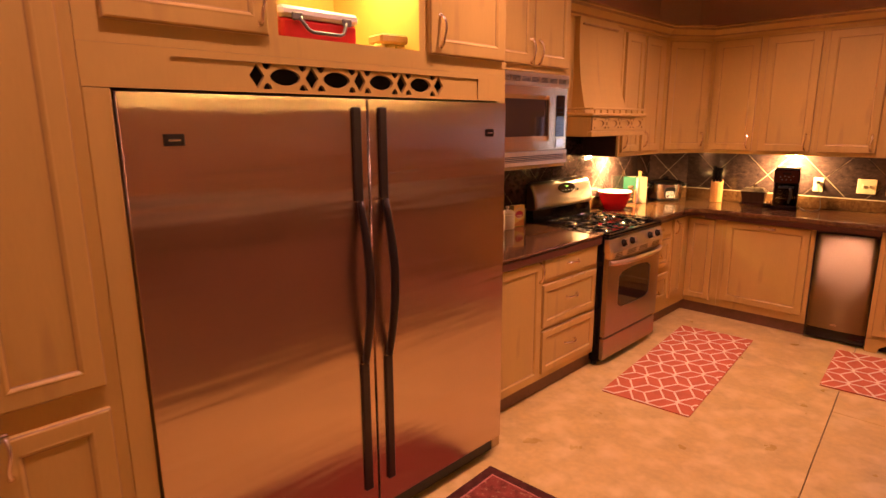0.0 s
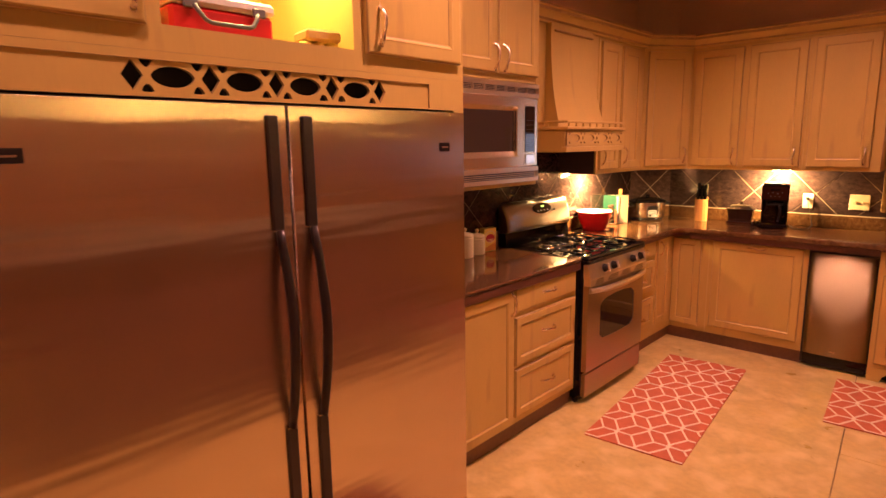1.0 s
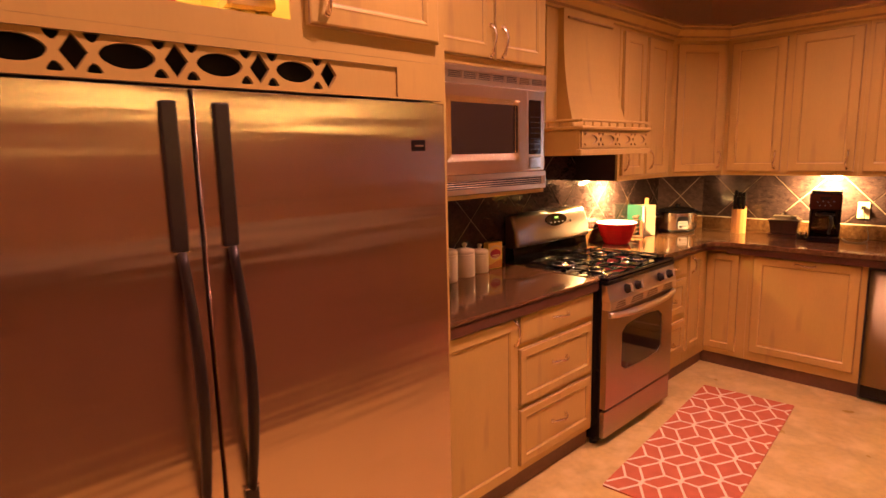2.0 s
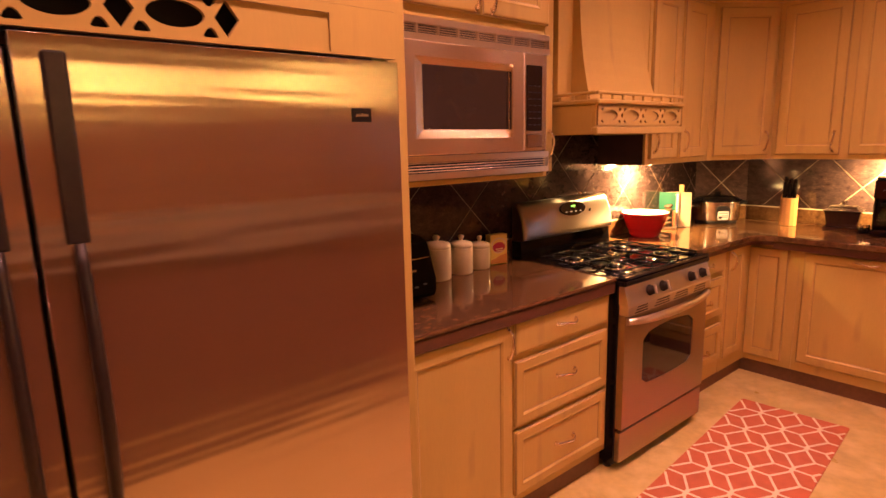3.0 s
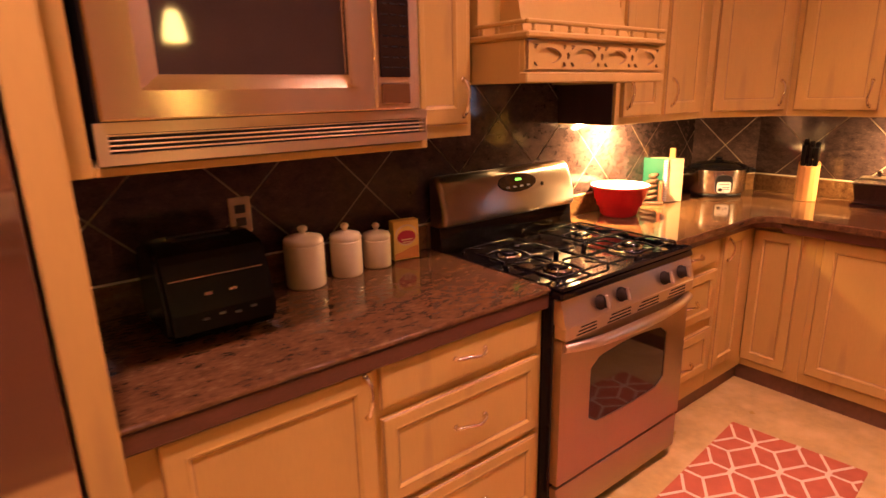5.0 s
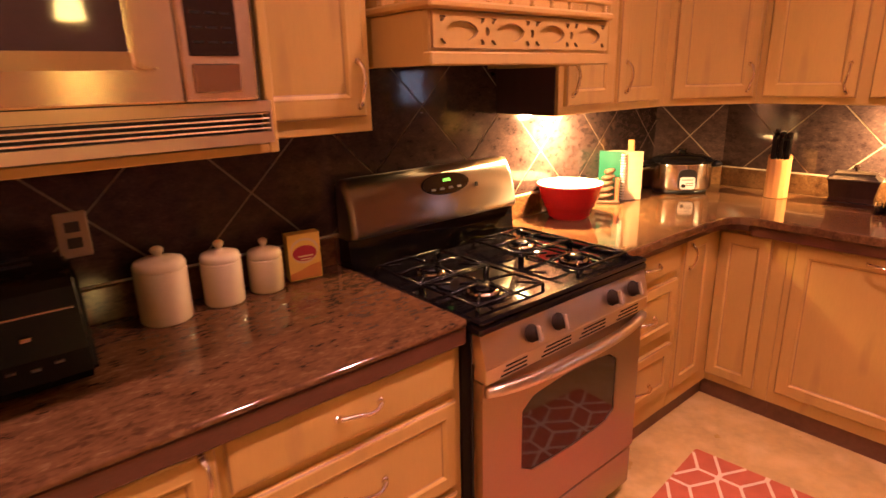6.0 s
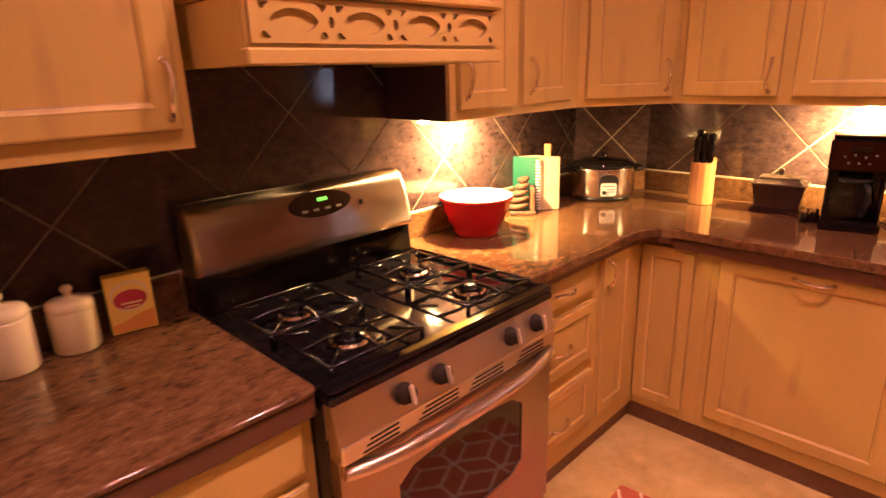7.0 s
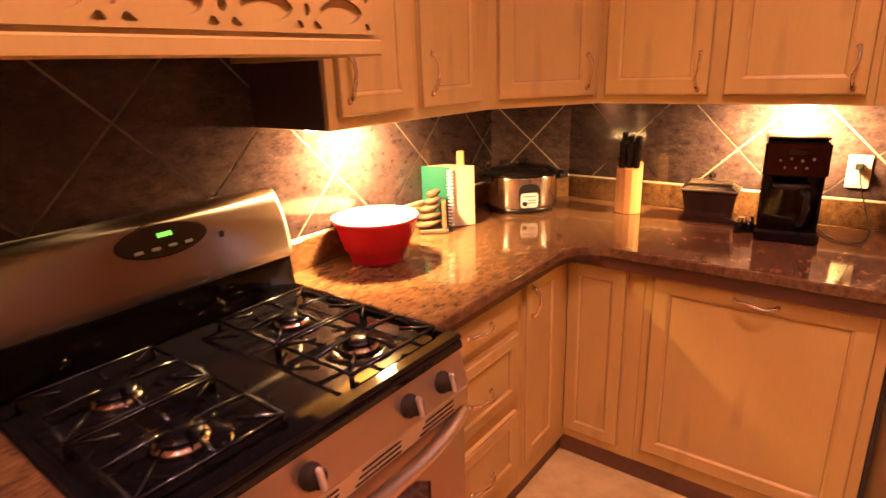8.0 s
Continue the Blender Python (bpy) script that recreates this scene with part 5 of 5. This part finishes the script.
orn = thing("carved_ornament", "carved wooden layered ornament on a base", "ornament", pose(0.105, 1.375, CT, 0, 0, 40))
part("base", block(-0.05, 0.06, -0.028, 0.028, 0, 0.016, 0.004), M_bark, orn)
random.seed(4)
for i in range(5):
    z = 0.017 + i * 0.029
    s = 0.050 - 0.006 * i
    bm = bmesh.new()
    lathe(bm, [(0.0, 0.0), (s * 0.55, 0.0), (s * 0.70, 0.007), (s, 0.014), (s * 0.98, 0.023), (s * 0.6, 0.0285), (0.0, 0.0286)], (0, 0, 0), 14)
    for v in bm.verts:
        v.co.x *= 1.0 + 0.12 * math.sin(5 * v.co.y / s)
        v.co.y *= 0.6
        v.co.z += 0.16 * v.co.x
    part("layer", bm, M_bark, orn, "", pose(-0.016 + 0.005 * i + random.uniform(-0.005, 0.005), 0, z, 0, 0, random.uniform(-15, 15)))
bm = bmesh.new()
tube(bm, [(-0.02, 0.0, 0.085), (-0.05, -0.004, 0.094), (-0.082, 0.002, 0.100)], 0.004, 7, [0.005, 0.004, 0.003])
part("twig", bm, M_bark, orn)
part("slab", block(0.036, 0.052, -0.025, 0.028, 0.0165, 0.118, 0.002), M_rust, orn, "rust brown slab")

# slow cooker
sc = thing("slow_cooker", "oval stainless slow cooker with a black lid and handles", "slow cooker", pose(0.205, 1.862, CT, 0, 0, 44))


def oval(bm, prof, a, b, seg=40):
    n0_ = len(bm.verts)
    lathe(bm, prof, (0, 0, 0), seg)
    bm.verts.ensure_lookup_table()
    for v in bm.verts[n0_:]:
        v.co.x *= a
        v.co.y *= b


bm = bmesh.new()
oval(bm, [(0.0, 0.0), (0.80, 0.0), (0.86, 0.004), (0.90, 0.020), (0.0, 0.0205)], 0.150, 0.116)
part("base", bm, M_blackp, sc)
bm = bmesh.new()
oval(bm, [(0.0, 0.021), (0.92, 0.021), (0.98, 0.035), (1.0, 0.146), (1.0, 0.152), (0.0, 0.1525)], 0.150, 0.116)
part("shell", bm, M_cooker, sc, "brushed stainless shell")
bm = bmesh.new()
oval(bm, [(0.0, 0.153), (1.04, 0.153), (1.05, 0.161), (1.0, 0.164), (0.0, 0.1645)], 0.150, 0.116)
part("rim", bm, M_black, sc)
bm = bmesh.new()
oval(bm, [(0.97, 0.165), (0.95, 0.170), (0.75, 0.184), (0.3, 0.194), (0.12, 0.195), (0.10, 0.205), (0.16, 0.213), (0.0, 0.215)], 0.150, 0.116)
part("lid", bm, M_black, sc, "black glass lid")
for s in (-1, 1):
    bm = bmesh.new()
    tube(bm, [(s * 0.144, -0.045, 0.140), (s * 0.176, -0.036, 0.142), (s * 0.182, 0.0, 0.143), (s * 0.176, 0.036, 0.142), (s * 0.144, 0.045, 0.140)], 0.011, 8)
    part("handle", bm, M_blackp, sc, "black side handle")
bm = bmesh.new()
plate(bm, rounded(-0.044, 0.044, 0.026, 0.128, 0.030, 5), [], -0.1230, -0.098)
cpl = part("control_plate", bm, M_blackp, sc, "black control plate")
bm = bmesh.new()
plate(bm, rounded(-0.036, 0.036, 0.032, 0.092, 0.012, 4), [], -0.1245, -0.1235)
part("panel", bm, M_whitep, cpl, "pale control label")
for u, z, w, h in ((-0.020, 0.050, 0.010, 0.012), (0.010, 0.052, 0.018, 0.004), (0.010, 0.062, 0.018, 0.004), (0.0, 0.078, 0.026, 0.004)):
    part("mark", block(u - w, u + w, -0.1253, -0.1247, z - h / 2, z + h / 2, 0), M_greyp, cpl)
bm = bmesh.new()
tube(bm, [(-0.02, -0.1255, 0.050), (-0.02, -0.1350, 0.050)], 0.009, 14)
part("dial", bm, M_blackp, cpl)

# knife block
kn = thing("knife_block", "bamboo knife block with black handled knives", "knife block", pose(0.602, 2.028, CT, 0, 0, 15))
bm = bmesh.new()
prism(bm, [(0.051 * math.cos(math.radians(15 + 30 * k)), 0.053 * math.sin(math.radians(15 + 30 * k)), 0) for k in range(12)], (0, 0, 0.195))
bm.verts.ensure_lookup_table()
for v in bm.verts:
    if v.co.z > 0.1:
        v.co.z += 0.28 * v.co.y
bmesh.ops.recalc_face_normals(bm, faces=bm.faces)
bmesh.ops.bevel(bm, geom=list(bm.edges), offset=0.002, segments=1, affect="EDGES")
part("block", bm, M_bamboo, kn)
random.seed(7)
for i in range(3):
    for j in range(3):
        bm = bmesh.new()
        u, y = -0.027 + 0.027 * i, -0.030 + 0.028 * j
        zb = 0.195 + 0.28 * y - 0.004
        hh = random.uniform(0.095, 0.135)
        quadbox(bm, u - 0.0118, u + 0.0118, y - 0.0128, y + 0.0128, zb, zb + hh, 0.005)
        part("knife", bm, M_black, kn, "black knife handle")

# tea chest
tb = thing("tea_chest", "dark wooden chest with a worn pewter lid and a knob", "box", pose(0.903, 2.062, CT, 0, 0, 7))
bm = bmesh.new()
rows = []
for z, a, b in ((0.0000, 0.0963, 0.058), (0.0152, 0.0963, 0.058), (0.0203, 0.0843, 0.046), (0.0381, 0.0817, 0.044), (0.1080, 0.0929, 0.054), (0.1143, 0.0963, 0.058)):
    rows.append([bm.verts.new(p) for p in ((-a, -b, z), (a, -b, z), (a, b, z), (-a, b, z))])
for p, q in zip(rows, rows[1:]):
    for i in range(4):
        bm.faces.new((p[i], p[(i + 1) % 4], q[(i + 1) % 4], q[i]))
bm.faces.new(rows[0][::-1])
bm.faces.new(rows[-1])
part("chest", bm, M_tea, tb)
bm = bmesh.new()
rows = []
for z, a, b in ((0.1149, 0.0998, 0.062), (0.1205, 0.1005, 0.0625), (0.1225, 0.0900, 0.054), (0.1365, 0.0700, 0.040), (0.1380, 0.0750, 0.044), (0.1440, 0.0740, 0.043), (0.1499, 0.0300, 0.018)):
    rows.append([bm.verts.new(p) for p in ((-a, -b, z), (a, -b, z), (a, b, z), (-a, b, z))])
for p, q in zip(rows, rows[1:]):
    for i in range(4):
        bm.faces.new((p[i], p[(i + 1) % 4], q[(i + 1) % 4], q[i]))
bm.faces.new(rows[0][::-1])
bm.faces.new(rows[-1])
part("lid", bm, M_teatop, tb)
bm = bmesh.new()
lathe(bm, [(0.006, 0.1500), (0.006, 0.157), (0.014, 0.163), (0.012, 0.176), (0.0, 0.180)], (0, 0, 0), 16)
part("knob", bm, M_tea, tb)

for x, y in ((1.035, 1.925), (1.062, 1.948)):
    s = thing("spice_jar", "small dark glass jar with a steel cap", "jar", pose(x, y, CT), "spice jars")
    bm = bmesh.new()
    lathe(bm, [(0.0, 0.0), (0.015, 0.0), (0.016, 0.004), (0.016, 0.030), (0.012, 0.036), (0.0, 0.0365)], (0, 0, 0), 18)
    part("jar", bm, M_black, s)
    bm = bmesh.new()
    lathe(bm, [(0.0135, 0.037), (0.0135, 0.050), (0.010, 0.054), (0.0, 0.055)], (0, 0, 0), 18)
    part("cap", bm, M_trimsteel, s)

# coffee maker
cm = thing("coffee_maker", "black drip coffee maker with a glass carafe", "coffee maker", pose(1.097, 1.842, CT, 0, 0, 10))
bm = bmesh.new()
quadbox(bm, 0.0, 0.185, 0.0, 0.235, 0, 0.040, 0.008)
part("base", bm, M_black, cm)
for u in (0.0045, 0.1685):
    part("cheek", block(u, u + 0.012, 0.060, 0.1445, 0.0405, 0.2150, 0.003), M_black, cm)
part("back_tower", block(0.004, 0.181, 0.145, 0.232, 0.0405, 0.2150, 0.006), M_black, cm)
bm = bmesh.new()
prism(bm, [(0.002, 0.012, 0.2155), (0.002, 0.018, 0.326), (0.002, 0.232, 0.331), (0.002, 0.232, 0.2155)], (0.181, 0, 0))
bmesh.ops.recalc_face_normals(bm, faces=bm.faces)
bmesh.ops.bevel(bm, geom=list(bm.edges), offset=0.006, segments=2, affect="EDGES")
hd = part("head", bm, M_black, cm)
bm = bmesh.new()
prism(bm, [(0.010, 0.0100, 0.222), (0.010, 0.0155, 0.320), (0.010, 0.0185, 0.320), (0.010, 0.0130, 0.222)], (0.165, 0, 0))
part("front_panel", bm, M_copper, hd, "dark coppery brushed control panel")
part("lid", block(0.006, 0.179, 0.030, 0.228, 0.3315, 0.340, 0.004), M_blackp, cm)
for i in range(7):
    u, z, r = (0.048 + 0.03 * i, 0.268 + 0.006 * (i % 2), 0.0042) if i < 4 else (0.062 + 0.03 * (i - 4), 0.246, 0.0040)
    bm = bmesh.new()
    tube(bm, [(u, 0.0145, z), (u, 0.0085, z)], r, 10)
    part("button", bm, M_greyp, hd)
part("clock_window", block(0.062, 0.122, 0.0105, 0.0175, 0.284, 0.304, 0.002), M_dglass, hd)
bm = bmesh.new()
lathe(bm, [(0.0, 0.0), (0.062, 0.0), (0.068, 0.006), (0.068, 0.070), (0.050, 0.118), (0.050, 0.132)], (0, 0, 0), 36)
car = part("carafe", bm, M_glass, cm, "clear glass carafe", pose(0.092, 0.076, 0.0415))
bm = bmesh.new()
lathe(bm, [(0.0, 0.133), (0.054, 0.133), (0.054, 0.146), (0.03, 0.150), (0.0, 0.151)], (0, 0, 0), 28)
part("carafe_lid", bm, M_blackp, car)
bm = bmesh.new()
tube(bm, [(0.03, -0.045, 0.128), (0.04, -0.088, 0.125), (0.042, -0.096, 0.085), (0.034, -0.080, 0.035), (0.03, -0.064, 0.022)], 0.008, 8, None, 1.4)
part("carafe_handle", bm, M_blackp, car)
bm = bmesh.new()
lathe(bm, [(0.0, 0.003), (0.058, 0.003), (0.0645, 0.008), (0.0645, 0.040), (0.0, 0.0405)], (0, 0, 0), 30)
part("coffee", bm, M_black, car, "dark coffee")
bm = bmesh.new()
pts = [(1.250, 2.09, CT + 0.006), (1.29, 2.00, CT + 0.005), (1.33, 1.94, CT + 0.004), (1.39, 1.96, CT + 0.004), (1.405, 2.06, CT + 0.010), (1.385, 2.13, 0.98), (1.356, 2.155, 1.06), (1.343, 2.160, 1.118), (1.341, 2.163, 1.128)]
cv = []
for a, b in zip(pts, pts[1:]):
    for k in range(4):
        cv.append(Vector(a).lerp(Vector(b), k / 4))
cv.append(Vector(pts[-1]))
for _ in range(3):
    cv = [cv[0]] + [(cv[i - 1] + 2 * cv[i] + cv[i + 1]) / 4 for i in range(1, len(cv) - 1)] + [cv[-1]]
tube(bm, cv, 0.0025, 6)
single("power_cord", bm, M_blackp, "thin black power cord running from the outlet", "cord")

for x, y in ((0.135, 1.05), (1.14, 2.055)):
    bm = bmesh.new()
    lathe(bm, [(0.0, 0.0), (0.030, 0.0), (0.035, 0.004), (0.035, 0.0125)], (0, 0, 0), 20)
    single("puck_light", bm, M_glow, "small lit round puck light under the wall cabinet", "light", pose(x, y, UB - 0.0135), "puck lights")

# ---- wall tiles, set diagonally ----


def clip(poly, ax, lim, keep_less):
    out = []
    for i in range(len(poly)):
        a, b = poly[i], poly[(i + 1) % len(poly)]
        ia = (a[ax] <= lim) if keep_less else (a[ax] >= lim)
        ib = (b[ax] <= lim) if keep_less else (b[ax] >= lim)
        if ia:
            out.append(a)
        if ia != ib:
            f = (lim - a[ax]) / (b[ax] - a[ax])
            out.append((a[0] + f * (b[0] - a[0]), a[1] + f * (b[1] - a[1])))
    return out


def tiled(name, m, u0, u1, z0, z1, uc, zc, label):
    """Diagonal tiles with a crossing of joints at (uc, zc), over a bed of grout; local x runs along the wall."""
    ob = thing(name, label, "tiled wall", m)
    ob["kind"] = "structure"
    part("grout_bed", block(u0, u1, -0.0045, -0.0005, z0, z1, 0), M_grout, ob, "pale grout")
    part("caulk_line", block(u0, u1, -0.0085, -0.0046, z0, z0 + 0.0055, 0), M_caulk, ob, "pale caulk line")
    d = 0.2155
    gap = 0.0043
    for i in range(-14, 15):
        for j in range(-5, 6):
            if (i + j) % 2 == 0:
                continue
            cu, cz_ = uc + i * d, zc + j * d
            r = d - gap
            poly = [(cu - r, cz_), (cu, cz_ - r), (cu + r, cz_), (cu, cz_ + r)]
            for ax, lim, less in ((0, u0 + 0.001, False), (0, u1 - 0.001, True), (1, z0 + 0.007, False), (1, z1 - 0.001, True)):
                if len(poly) >= 3:
                    poly = clip(poly, ax, lim, less)
            if len(poly) < 3:
                continue
            area = abs(sum(poly[k][0] * poly[(k + 1) % len(poly)][1] - poly[(k + 1) % len(poly)][0] * poly[k][1] for k in range(len(poly)))) / 2
            if area < 0.0004:
                continue
            bm = bmesh.new()
            prism(bm, [(p[0], -0.0046, p[1]) for p in poly], (0, -0.0024, 0))
            part("tile", bm, M_tile, ob)
    return ob


ZT = 1.189
tiled("backsplash_west", pose(0.0, 0, 0, 0, 0, 90), -1.2370, 1.939, UPZ + 0.0005, 1.68, 1.008, ZT, "dark slate diagonal wall tiles with pale grout behind the range")
tiled("backsplash_corner", pose(0.0, 1.94, 0, 0, 0, 45), 0.002, 0.3657, UPZ + 0.0005, UB - 0.0005, 0.184, ZT - 0.015, "dark slate diagonal wall tiles in the corner")
tiled("backsplash_north", pose(0.0, Y1, 0), 0.2605, 1.985, UPZ + 0.0005, UB - 0.0005, 0.956, 1.166, "dark slate diagonal wall tiles with pale grout behind the coffee maker")
